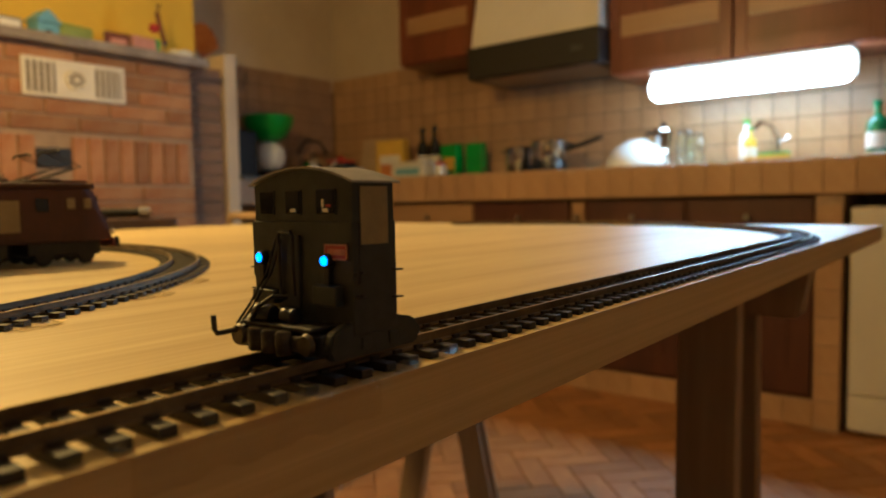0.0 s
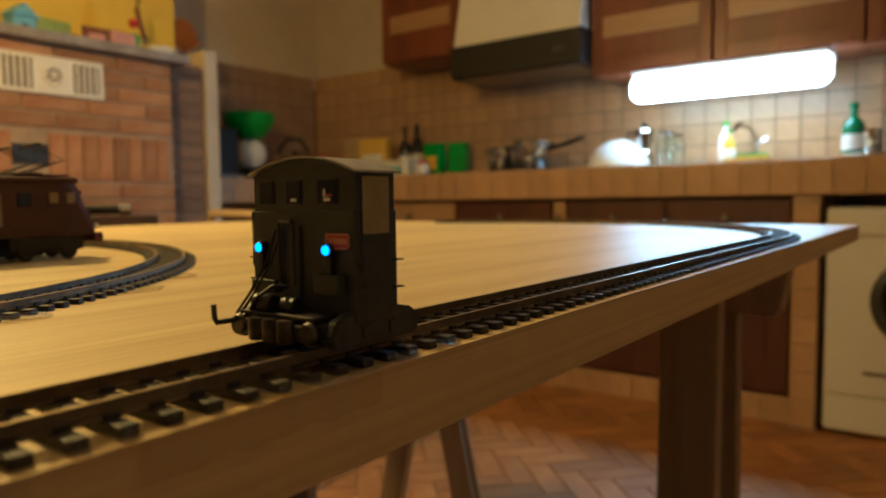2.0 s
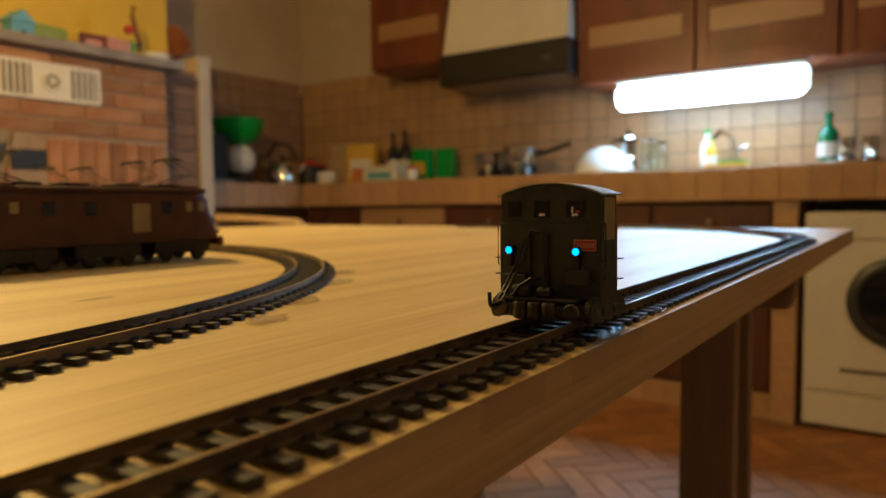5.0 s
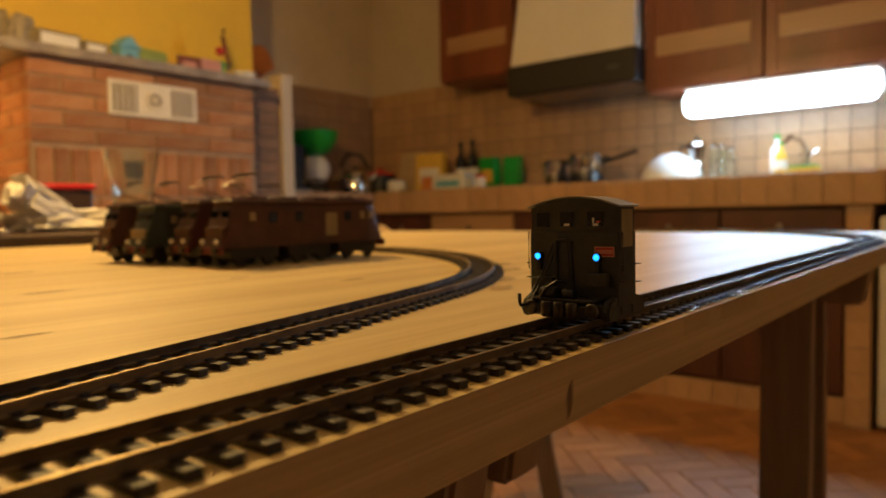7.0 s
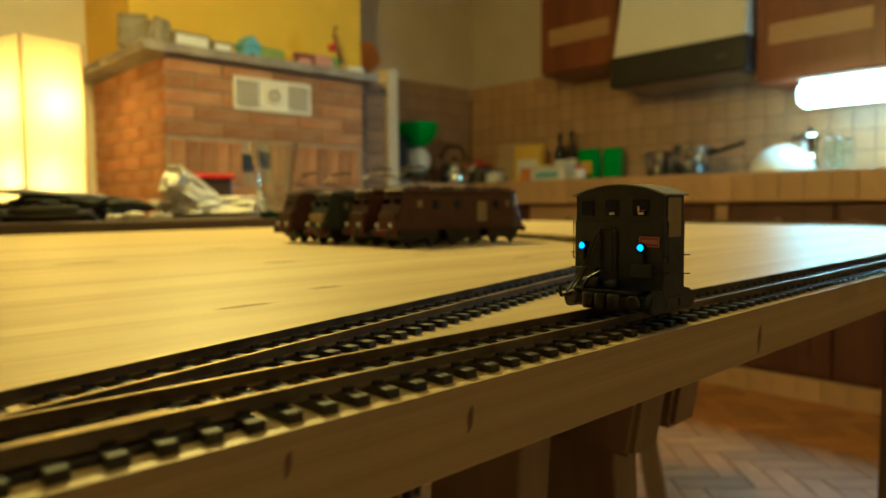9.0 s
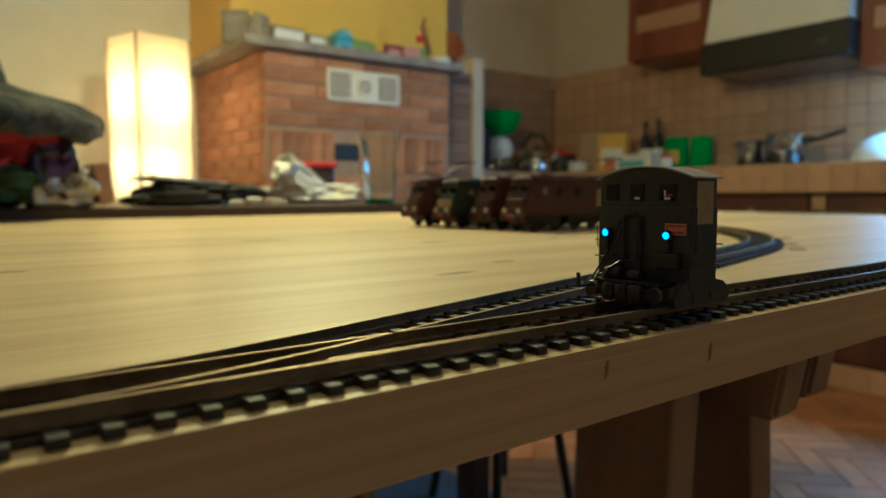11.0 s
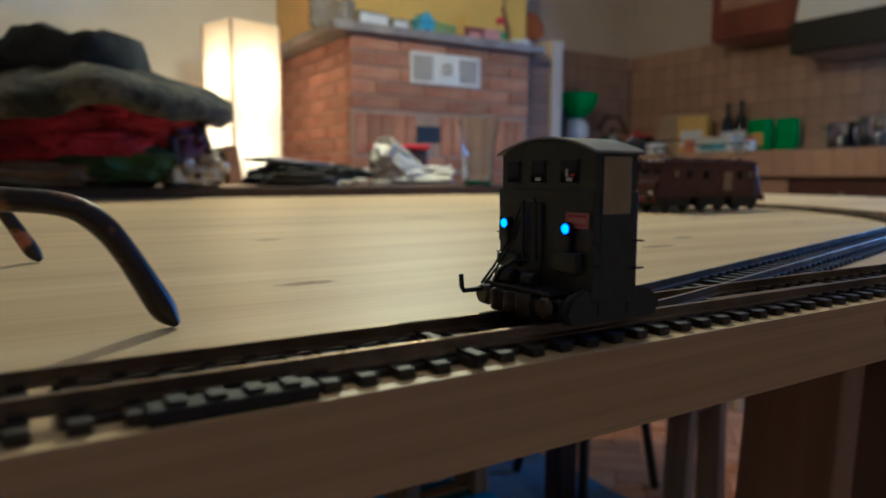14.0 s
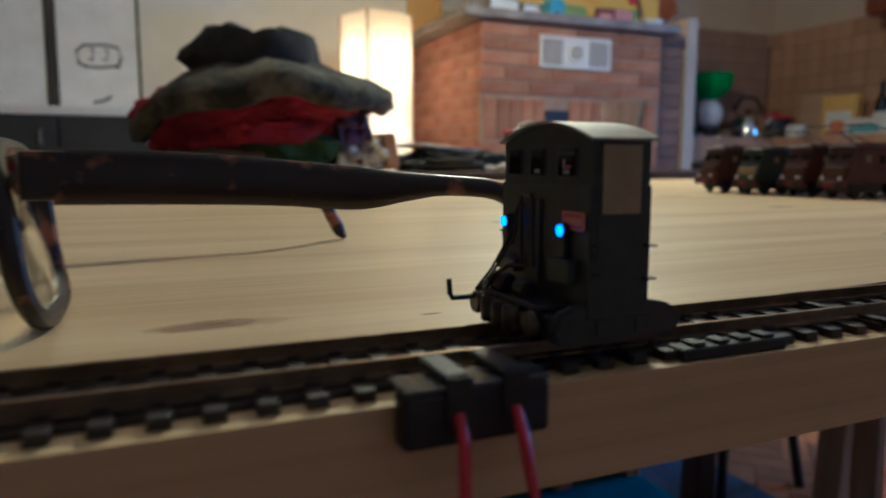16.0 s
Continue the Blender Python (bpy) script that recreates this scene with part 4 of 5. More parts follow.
        for dx2 in (-0.015, 0.015):
            for s in (-1, 1):
                part("wheel", turned([(0.0072, 0), (0.0072, 0.0008), (0.0064, 0.001), (0.0062, 0.0028)], 20, pose(x + dx2, s * 0.0118, 0.0072, -90 * s, 0, 0)), BLACK, bg, smooth=True)
    return t


first = parked("electric_locomotive", LOCO_BROWN, LOCO_BROWN, "brown six-axle model electric locomotive parked on the board")
first.matrix_basis = pose(0.0, 0.385, TZ, 0, 0, -2) @ Matrix.Diagonal((0.89, 1.05, 1.17, 1))
copy_thing(first, pose(0.001, 0.434, TZ, 0, 0, -3))
green = parked("electric_locomotive", LOCO_GREEN, LIVERY_LIT_PANE, "green and cream model electric locomotive parked on the board")
green.matrix_basis = pose(-0.011, 0.489, TZ, 0, 0, -2) @ Matrix.Diagonal((0.89, 1.05, 1.13, 1))
copy_thing(first, pose(-0.012, 0.547, TZ, 0, 0, -4))

# ---- glue, knots and wiring on the board ----


def glue_blob(x, y, r, seed):
    g = thing("glue_blob", "clear shiny blob of hot glue beside the track", "glue", pose(x, y, TZ), "glue blobs along the track")
    bm = lump((-r * 1.6, -r * 0.7, 0.0001), (r * 1.5, r * 0.55, 0.0020), 0.45, 1.6, seed, 2)
    part("blob", bm, GLUE, g, smooth=True)


for k, (x, y, r) in enumerate(((-0.105, -0.0160, 0.0045), (-0.070, -0.0160, 0.0045), (-0.062, -0.0165, 0.003), (-0.018, -0.0160, 0.003), (-0.035, -0.0165, 0.003),
                               (-0.128, -0.0162, 0.004), (-0.1, 0.0950, 0.006), (-0.06, 0.1200, 0.006), (0.0, 0.155, 0.006), (0.04, 0.19, 0.006))):
    glue_blob(x, y, r, k)


def tape(x0, x1):
    t = thing("clear_tape", "strip of shiny clear tape stuck over the board edge", "tape", pose(0, 0, TZ), "tape on the board edge")
    bm = bmesh.new()
    n = 24
    rows = []
    for k in range(n + 1):
        x = x0 + (x1 - x0) * k / n
        w = 0.0006 * noise.noise(Vector((x * 160, 3, 1)))
        rows.append([bm.verts.new((x, -0.0125 + w, 0.0004)), bm.verts.new((x, -0.0178, 0.0006 + abs(w))), bm.verts.new((x, -0.0188 - abs(w), -0.001)), bm.verts.new((x, -0.0184, -0.007 + 4 * w))])
    for a, b in zip(rows, rows[1:]):
        for j in range(3):
            bm.faces.new((a[j], a[j + 1], b[j + 1], b[j]))
    part("strip", bm, TAPE, t, smooth=True)


tape(-0.10, -0.045)
tape(-0.145, -0.115)


def knot(x, y, a, b, turn):
    bm = bmesh.new()
    n = 28
    vs = []
    for k in range(n):
        q = 2 * math.pi * k / n
        f = 1 + 0.18 * noise.noise(Vector((math.cos(q) * 1.5, math.sin(q) * 1.5, x * 40)))
        vs.append(bm.verts.new((a * f * math.cos(q), b * f * math.sin(q), 0)))
    bm.faces.new(vs)
    part("knot", bm, KNOT, board, "brown knot in the pine", m=pose(x, y, 0.00012, 0, 0, turn))


for row in ((-0.575, 0.103, 0.0150, 0.0050, 3), (-0.535, 0.270, 0.010, 0.0045, 0), (-0.674, 0.041, 0.0035, 0.0011, 0), (-0.726, 0.050, 0.019, 0.0065, 3),
            (-0.240, 0.315, 0.020, 0.006, 0), (-0.364, 0.130, 0.018, 0.004, 2), (-0.307, 0.160, 0.012, 0.004, 0), (-0.13, 0.29, 0.011, 0.004, 0), (-0.34, 0.42, 0.03, 0.008, 0), (-0.20, 0.50, 0.03, 0.007, 0), (-0.10, 0.21, 0.014, 0.003, 3)):
    knot(*row)
for x, z, q0 in ((-0.434, -0.006, 0.45), (-0.388, -0.008, 0.55), (-0.232, -0.012, 1.0)):
    bm = bmesh.new()
    vs = [bm.verts.new((q0 * (0.0022 * math.cos(q) + (0.0022 * math.sin(q)) * 0.7), 0, q0 * 0.0055 * math.sin(q))) for q in [2 * math.pi * k / 14 for k in range(14)]]
    bm.faces.new(vs)
    part("edge_knot", bm, KNOT, board, "dark knot streak on the edge", m=pose(x, BY0 - 0.00012, z))

clip = thing("track_power_clip", "black plastic power clip with red wires on the rail", "power clip", pose(-0.6930, 0, TZ))
part("housing", box((-0.0112, -0.0232, -0.0060), (0.0146, -0.0182, 0.0030), 0.001), CLIP_BLACK, clip)
part("shelf", box((-0.0112, -0.0234, 0.0030), (0.0146, -0.0150, 0.0040), 0.0004), CLIP_TOP, clip)
for x in (-0.0022, 0.0078):
    part("prong", box((x - 0.0024, -0.0230, 0.0041), (x + 0.0024, -0.0105, 0.0056), 0.0007), CLIP_BLACK, clip)
    part("prong_cap", box((x - 0.0023, -0.0240, -0.002), (x + 0.0023, -0.0235, 0.0053), 0.0002), CLIP_BLACK, clip)
    bm = rod(bmesh.new(), [(x, -0.0236, -0.001), (x - 0.0008, -0.0275, -0.0035), (x - 0.0016 + x * 0.1, -0.0300, -0.009), (x - 0.0020 + x * 0.3, -0.0325, -0.02), (x - 0.002 + x * 0.8, -0.0315, -0.05), (x + x * 1.2, -0.028, -0.10), (x, -0.02, -0.20), (x - 0.01, 0.02, -0.35)], 0.0010, 10)
    part("wire", bm, WIRE, clip, "thin red wire", True)

# ---- spectacles ----
specs = thing("spectacles", "tortoiseshell spectacles standing open on the pine board", "spectacles", pose(0, 0, TZ))


def temple(y, turn):
    rows = [(-0.757, 0.035, 0.0060), (-0.735, 0.0346, 0.0060), (-0.710, 0.0333, 0.0056), (-0.690, 0.0316, 0.0054), (-0.677, 0.0318, 0.0038), (-0.666, 0.0320, 0.0028), (-0.6510, 0.0306, 0.0027), (-0.6435, 0.0262, 0.0029), (-0.6385, 0.0195, 0.0028), (-0.6340, 0.0115, 0.0030), (-0.6302, 0.0045, 0.0030), (-0.6275, 0.0010, 0.0012)]
    fine = []
    for i in range(len(rows) - 1):
        p0, p1, p2, p3 = (Vector(rows[min(max(j, 0), len(rows) - 1)]) for j in (i - 1, i, i + 1, i + 2))
        for k in range(5):
            u = k / 5
            fine.append(tuple(0.5 * (2 * p1 + (p2 - p0) * u + (2 * p0 - 5 * p1 + 4 * p2 - p3) * u * u + (3 * p1 - p0 - 3 * p2 + p3) * u ** 3)))
    rows = fine + [rows[-1]]
    bm, rings = bmesh.new(), []
    for i, (x, z, h) in enumerate(rows):
        a, b = rows[max(i - 1, 0)], rows[min(i + 1, len(rows) - 1)]
        d = Vector((b[0] - a[0], 0, b[1] - a[1])).normalized()
        up = Vector((-d.z, 0, d.x))
        w = 0.0022
        ring = []
        for k in range(12):
            q = 2 * math.pi * k / 12
            ring.append(bm.verts.new(Vector((x - 0.160 * (y - 0.049), y + turn * (x + 0.757) + w * math.cos(q), z)) + up * h * math.sin(q)))
        rings.append(ring)
    for r, s in zip(rings, rings[1:]):
        for k in range(12):
            bm.faces.new((r[k], r[(k + 1) % 12], s[(k + 1) % 12], s[k]))
    bm.faces.new(rings[0][::-1]), bm.faces.new(rings[-1])
    return part("temple", bm, TORTOISE, specs, smooth=True)


temple(0.049, 0.03)
temple(0.196, 0.15)
for cy in (0.074, 0.163):
    line = []
    for k in range(40):
        q = 2 * math.pi * k / 40
        line.append((-0.762 - 0.004 * math.sin(q) - 0.14 * (cy - 0.049), cy + 0.027 * math.copysign(abs(math.cos(q)) ** 0.6, math.cos(q)), 0.0215 + 0.0200 * math.copysign(abs(math.sin(q)) ** 0.6, math.sin(q))))
    bm = bmesh.new()
    n = len(line)
    rings = []
    for i in range(n):
        p = Vector(line[i])
        d = (Vector(line[(i + 1) % n]) - Vector(line[i - 1])).normalized()
        u = Vector((1, 0, 0))
        w = u.cross(d).normalized()
        rings.append([bm.verts.new(p + 0.0023 * (math.cos(a) * u * 1.1 + math.sin(a) * w)) for a in [2 * math.pi * j / 8 for j in range(8)]])
    for i in range(n):
        r, s = rings[i], rings[(i + 1) % n]
        for j in range(8):
            bm.faces.new((r[j], r[(j + 1) % 8], s[(j + 1) % 8], s[j]))
    rim = part("rim", bm, TORTOISE, specs, smooth=True)
    bm = bmesh.new()
    f = [bm.verts.new(Vector(p) + Vector((0.0004, 0, 0))) for p in line]
    b = [bm.verts.new(Vector(p) - Vector((0.0004, 0, 0))) for p in line]
    bm.faces.new(f), bm.faces.new(b[::-1])
    for i in range(n):
        bm.faces.new((f[i], f[(i + 1) % n], b[(i + 1) % n], b[i]))
    ob = part("lens", bm, LENS, rim, "clear lens")
    ob.visible_shadow = False
part("bridge", rod(bmesh.new(), [(-0.771, 0.104, 0.026), (-0.774, 0.112, 0.029), (-0.776, 0.1205, 0.030), (-0.776, 0.129, 0.029), (-0.775, 0.137, 0.026)], 0.002, 10), TORTOISE, specs, smooth=True)
for y in (0.050, 0.1915):
    part("hinge_block", box((-0.763 - 0.14 * (y - 0.049), y - 0.003, 0.030), (-0.754 - 0.14 * (y - 0.049), y + 0.003, 0.0405), 0.001), TORTOISE, specs)

# ---- dark table behind the board, with clutter ----
DT = TZ + 0.018
table = thing("dark_table", "dark brown wooden table standing behind the pine board", "table")
part("tabletop", box((-1.75, 1.107, DT - 0.030), (0.58, 1.85, DT), 0.004), DARKTABLE, table)
for x in (-1.68, 0.51):
    for y in (1.17, 1.78):
        part("leg", box((x - 0.03, y - 0.03, 0), (x + 0.03, y + 0.03, DT - 0.0305), 0.004), DARKTABLE, table)



def near(x, y, k=0.937):
    """The table stands closer to the board than first laid out: places drawn in towards it."""
    return -0.594 + (x + 0.594) * k, -0.123 + (y + 0.123) * k


hat = thing("felt_hat", "crumpled black and olive felt hat on a pile of clothes", "hat", pose(*near(-0.541, 1.33, 0.865), DT + 0.146) @ Matrix.Diagonal((0.885, 0.885, 0.90, 1)))
bm = bmesh.new()
n = 56
rings = []
for r, z in ((0.105, 0.034), (0.13, 0.026), (0.165, 0.017), (0.20, 0.004), (0.228, -0.012), (0.238, -0.022), (0.240, -0.034), (0.236, -0.047), (0.222, -0.054), (0.19, -0.036), (0.15, -0.010), (0.10, 0.004)):
    ring = []
    for k in range(n):
        q = 2 * math.pi * k / n
        wob = noise.noise(Vector((math.cos(q) * 1.6, math.sin(q) * 1.6, 5.0)))
        fray = 0.016 * noise.noise(Vector((math.cos(q) * 9, math.sin(q) * 9, z * 60)))
        rr = r * 1.07 * (1 + 0.05 * wob) + (fray if r > 0.22 else 0)
        droop = 0.10 * wob * ((r - 0.10) / 0.13) * 0.45 - (0.045 * max(0, -math.cos(q)) ** 2) * ((r - 0.10) / 0.13)
        ring.append(bm.verts.new((rr * math.cos(q), rr * 0.80 * math.sin(q), z + droop + 0.012 + 0.008 * noise.noise(Vector((rr * math.cos(q) * 22, rr * math.sin(q) * 22, 4.0))))))
    rings.append(ring)
for a, b in zip(rings, rings[1:]):
    for k in range(n):
        bm.faces.new((a[k], a[(k + 1) % n], b[(k + 1) % n], b[k]))
part("brim", bm, HAT_OLIVE, hat, "olive and grey drooping brim", True)
bm = bmesh.new()
rings = []
for r, z in ((0.128, 0.022), (0.134, 0.032), (0.133, 0.047), (0.130, 0.064), (0.128, 0.080), (0.122, 0.094), (0.100, 0.099), (0.05, 0.096), (0.02, 0.094)):
    ring = []
    for k in range(n):
        q = 2 * math.pi * k / n
        f = noise.noise(Vector((math.cos(q) * 2.2, math.sin(q) * 2.2, z * 18)))
        top = (0.011 * noise.noise(Vector((math.cos(q) * 2.6, math.sin(q) * 2.6, 9.0))) + 0.007 * noise.noise(Vector((math.cos(q) * 7, math.sin(q) * 7, 3.0)))) * (z / 0.09)
        rr = r * (1 + 0.07 * f + 0.03 * noise.noise(Vector((math.cos(q) * 8, math.sin(q) * 8, z * 70))))
        bulge = -0.035 * max(0, -math.cos(q)) ** 3 * math.exp(-((z - 0.055) / 0.02) ** 2)
        ring.append(bm.verts.new((rr * 0.90 * math.cos(q) + bulge - 0.012, rr * 0.82 * math.sin(q), z + top)))
    rings.append(ring)
for a, b in zip(rings, rings[1:]):
    for k in range(n):
        bm.faces.new((a[k], a[(k + 1) % n], b[(k + 1) % n], b[k]))
bm.faces.new(rings[-1])
part("crown", bm, HAT_BLACK, hat, "creased black crown", True)


def heap(name, label, lo, hi, material, amount, scale, seed, power=0.7, k=0.937):
    lo, hi = (*near(lo[0], lo[1], k), lo[2]), (*near(hi[0], hi[1], k), lo[2] + (hi[2] - lo[2]) * k)
    t = thing(name, label, "clothes", pose(*((lo[0] + hi[0]) / 2, (lo[1] + hi[1]) / 2, lo[2])), "clothes on the table")
    c = t.matrix_basis.translation
    bm = lump([a - b for a, b in zip(lo, c)], [a - b for a, b in zip(hi, c)], amount, scale, seed, 4, power)
    part("cloth", bm, material, t, smooth=True)
    return t


jacket = heap("red_jacket", "rumpled red jacket lying under the hat", (-0.76, 1.22, DT), (-0.37, 1.48, DT + 0.178), CLOTH_RED, 0.22, 2.2, 1, k=0.925)
part("sleeve", lump((-0.16, -0.145, 0.075), (0.04, -0.075, 0.135), 0.30, 2.6, 21, 3), CLOTH_RED, jacket, smooth=True)
part("sleeve", lump((0.02, -0.140, 0.095), (0.175, -0.085, 0.140), 0.30, 2.6, 22, 3), CLOTH_RED, jacket, smooth=True)
part("collar", lump((-0.06, -0.150, 0.050), (0.10, -0.105, 0.088), 0.35, 2.8, 23, 3), CLOTH_RED, jacket, smooth=True)
heap("green_jumper", "folded green jumper under the red jacket", (-0.60, 1.20, DT), (-0.36, 1.42, DT + 0.085), CLOTH_GREEN, 0.16, 2.0, 2, k=0.925)
heap("striped_scarf", "blue and purple scarf on the clothes pile", (-0.43, 1.21, DT), (-0.335, 1.40, DT + 0.125), CLOTH_BLUE, 0.2, 2.4, 3, k=0.925)
heap("ochre_shirt", "ochre shirt at the bottom of the clothes pile", (-0.74, 1.195, DT), (-0.52, 1.40, DT + 0.045), CLOTH_OCHRE, 0.2, 2.4, 4, k=0.925)
foil = thing("foil_parcel", "crumpled silver foil parcel with brown card side", "parcel", pose(*near(-0.352, 1.235), DT) @ Matrix.Diagonal((1.15, 1.0, 1.12, 1)))
part("wrap", lump((-0.070, -0.04, 0), (0.045, 0.05, 0.062), 0.28, 2.6, 5, 3), FOIL, foil)
part("card", box((0.030, -0.035, 0), (0.052, 0.05, 0.060), 0.003, pose(0, 0, 0, 0, -8, 0)), LIGHTWOOD, foil, "brown card side")
heap("dark_gloves", "dark grey gloves lying on the table", (-0.255, 1.25, DT), (-0.10, 1.36, DT + 0.022), CLOTH_DARK, 0.3, 2.6, 6)
heap("dark_cardigan", "flat dark cardigan thrown on the table", (-0.19, 1.36, DT), (0.07, 1.56, DT + 0.050), CLOTH_DARK, 0.3, 2.8, 7)
mag = thing("magazine", "white and red magazine lying on the cardigan", "magazine", pose(*near(-0.10, 1.46), DT + 0.047, 0, 4, 12))
part("cover", box((-0.085, -0.06, 0), (0.075, 0.06, 0.006), 0.001), PAPER, mag)
part("red_print", box((0.0, -0.0605, 0.0062), (0.06, 0.03, 0.0066)), RED_PLASTIC, mag, "red printed field")
paper = thing("crumpled_paper_bag", "crumpled white paper bag lying on the table", "paper bag", pose(0.215, 1.44, DT))
bm = lump((-0.095, -0.06, 0.0), (0.115, 0.06, 0.046), 0.42, 2.4, 8, 3, 0.5)
part("bag", bm, PAPER, paper)
bm = lump((-0.060, -0.040, 0.0), (0.070, 0.040, 0.058), 0.34, 1.9, 12, 3, 0.35)
bm.transform(pose(-0.060, -0.012, 0.030, 0, 34, 8))
part("open_mouth", bm, PAPER, paper)
for x, y, s in ((0.02, 1.33, 0.012), (0.06, 1.32, 0.010), (-0.02, 1.335, 0.009), (0.085, 1.34, 0.008)):
    sc = thing("paper_scrap", "small crumpled white paper scrap on the table", "paper scrap", pose(*near(x, y), DT), "paper scraps")
    part("scrap", lump((-s * 1.5, -s, 0), (s * 1.5, s, s * 1.3), 0.4, 2.4, int(x * 900), 2), PAPER, sc)
case = thing("red_rimmed_case", "dark case with red rim standing on the table", "case", pose(*near(0.285, 1.72), DT))
part("body", box((-0.02, -0.05, 0), (0.11, 0.07, 0.095), 0.008), DARKTABLE, case)
part("rim", box((-0.025, -0.055, 0.0955), (0.115, 0.075, 0.108), 0.004), RED_PLASTIC, case, "red plastic rim")
tumbler = thing("drinking_glass", "tall clear flared drinking glass with greenish base", "glass", pose(*near(0.300, 1.262), DT))
part("bowl", turned([(0.030, 0.0), (0.033, 0.004), (0.034, 0.03), (0.038, 0.09), (0.050, 0.155), (0.0485, 0.1555), (0.036, 0.09), (0.0315, 0.03), (0.030, 0.012), (0.002, 0.010)], 36), CLEAR, tumbler, smooth=True)
part("base_tint", turned([(0.024, 0.0015), (0.0295, 0.003), (0.0295, 0.0085), (0.024, 0.0095)], 36), GREEN_GLASS, tumbler, "green glass base", True)
pen = thing("cable_coil", "black cable coil lying on the table", "cable", pose(*near(-0.16, 1.225), DT))
part("coil", rod(bmesh.new(), [(0.07 * math.cos(q) * (1 - 0.02 * q), 0.022 * math.sin(q), 0.005 + 0.0016 * q) for q in [k * 0.3 for k in range(40)]], 0.0045, 8), BLACK, pen, smooth=True)

tube_pen = thing("silver_torch", "small dark torch with silver end lying on the table", "torch", pose(0.50, 1.17, DT + 0.011, 0, 0, -8))
part("barrel", turned([(0.008, -0.05), (0.009, -0.047), (0.009, 0.030), (0.0095, 0.031)], 16, pose(0, 0, 0, 0, 90, 0)), BLACK, tube_pen, smooth=True)
part("head", turned([(0.0097, 0.0312), (0.011, 0.036), (0.011, 0.052), (0.009, 0.054)], 16, pose(0, 0, 0, 0, 90, 0)), CHROME, tube_pen, "silver end", True)

# ---- paper lamp ----
pl = thing("paper_lamp", "tall square paper floor lamp glowing warm yellow", "lamp", pose(0.240, 3.02, 0, 0, 0, 15))
h = 0.120
part("foot", box((-h, -h, 0), (h, h, 0.02), 0.003), BLACK, pl)
bm = bmesh.new()
zs = [0.021, TZ + 0.70]
vs = [[bm.verts.new((x, y, z)) for x, y in ((-h, -h), (h, -h), (h, h), (-h, h))] for z in zs]
for k in range(4):
    bm.faces.new((vs[0][k], vs[0][(k + 1) % 4], vs[1][(k + 1) % 4], vs[1][k]))
part("paper_shade", bm, SHADE, pl, "glowing rice paper shade")
for x, y in ((-h, -h), (h, -h), (h, h), (-h, h)):
    part("corner_post", box((x - 0.004, y - 0.004, 0.021), (x + 0.004, y + 0.004, TZ + 0.703), 0.001), LIGHTWOOD, pl)
for x, y, z in ((0.02, 0.0, TZ + 0.46), (-0.02, -0.01, TZ + 0.16)):
    part("bulb", turned([(0.012, -0.05), (0.014, -0.035), (0.028, -0.01), (0.030, 0.006), (0.020, 0.026), (0.006, 0.031)], 20, pose(x, y, z)), BULB, pl, "glowing bulb", True)
part("stem", turned([(0.006, 0.02), (0.006, TZ + 0.41)], 10), BLACK, pl)

# ---- sideboard with pictures on the far wall ----
sb = thing("sideboard", "long charcoal sideboard with white top against the wall", "sideboard", pose(-1.55, 3.16, 0))
part("carcass", box((-0.75, 0, 0.02), (0.86, YN - 3.161, TZ + 0.225), 0.004), SIDEBOARD, sb)
part("top", box((-0.76, -0.012, TZ + 0.2255), (0.87, YN - 3.161, TZ + 0.262), 0.004), WHITEWALL, sb, "white top board")
for x in (-0.74, -0.34, 0.06, 0.46):
    d = part("door", box((x + 0.004, -0.016, 0.05), (x + 0.392, -0.0005, TZ + 0.215), 0.003), SIDEBOARD, sb)
    part("handle", box((x + 0.33, -0.030, TZ + 0.10), (x + 0.342, -0.0165, TZ + 0.165), 0.002), CHROME, d, "bright metal handle")
WALLTOP = TZ + 0.262


def picture(x, w, ht, seed, marks):
    p = thing("framed_picture", "white picture in thin black frame leaning on the sideboard", "picture", pose(x, 3.50, WALLTOP, -4, 0, 0), "pictures on the sideboard")
    part("sheet", box((-w / 2, 0.004, 0.01), (w / 2, 0.010, ht - 0.01)), PAPER, p)
    for lo, hi in (((-w / 2 - 0.012, 0), (-w / 2, ht)), ((w / 2, 0), (w / 2 + 0.012, ht)), ((-w / 2, 0), (w / 2, 0.012)), ((-w / 2, ht - 0.012), (w / 2, ht))):
        part("frame_bar", box((lo[0], -0.004, lo[1]), (hi[0], 0.014, hi[1]), 0.002), BLACK, p)
    if marks:
        pts = [(-0.085, 0.0038, 0.220), (-0.09, 0.0038, 0.280), (-0.06, 0.0038, 0.305), (0.03, 0.0038, 0.310), (0.085, 0.0038, 0.300), (0.095, 0.0038, 0.250), (0.075, 0.0038, 0.205), (0.07, 0.0038, 0.215), (0.0, 0.0038, 0.205), (-0.06, 0.0038, 0.210), (-0.085, 0.0038, 0.225)]
        part("drawn_line", rod(bmesh.new(), pts, 0.006, 8, 0.3), BLACK, p, "bold black drawn outline")
        for a in (-0.025, 0.035):
            part("drawn_line", rod(bmesh.new(), [(a - 0.02, 0.0038, 0.245), (a, 0.0038, 0.240), (a + 0.005, 0.0038, 0.280), (a - 0.01, 0.0038, 0.290)], 0.005, 8, 0.3), BLACK, p)
        part("drawn_line", rod(bmesh.new(), [(-0.03, 0.0038, 0.045), (0.0, 0.0038, 0.05), (0.015, 0.0038, 0.055), (0.045, 0.0038, 0.075)], 0.006, 8, 0.3), BLACK, p)


picture(-0.945, 0.335, 0.62, 1, True)
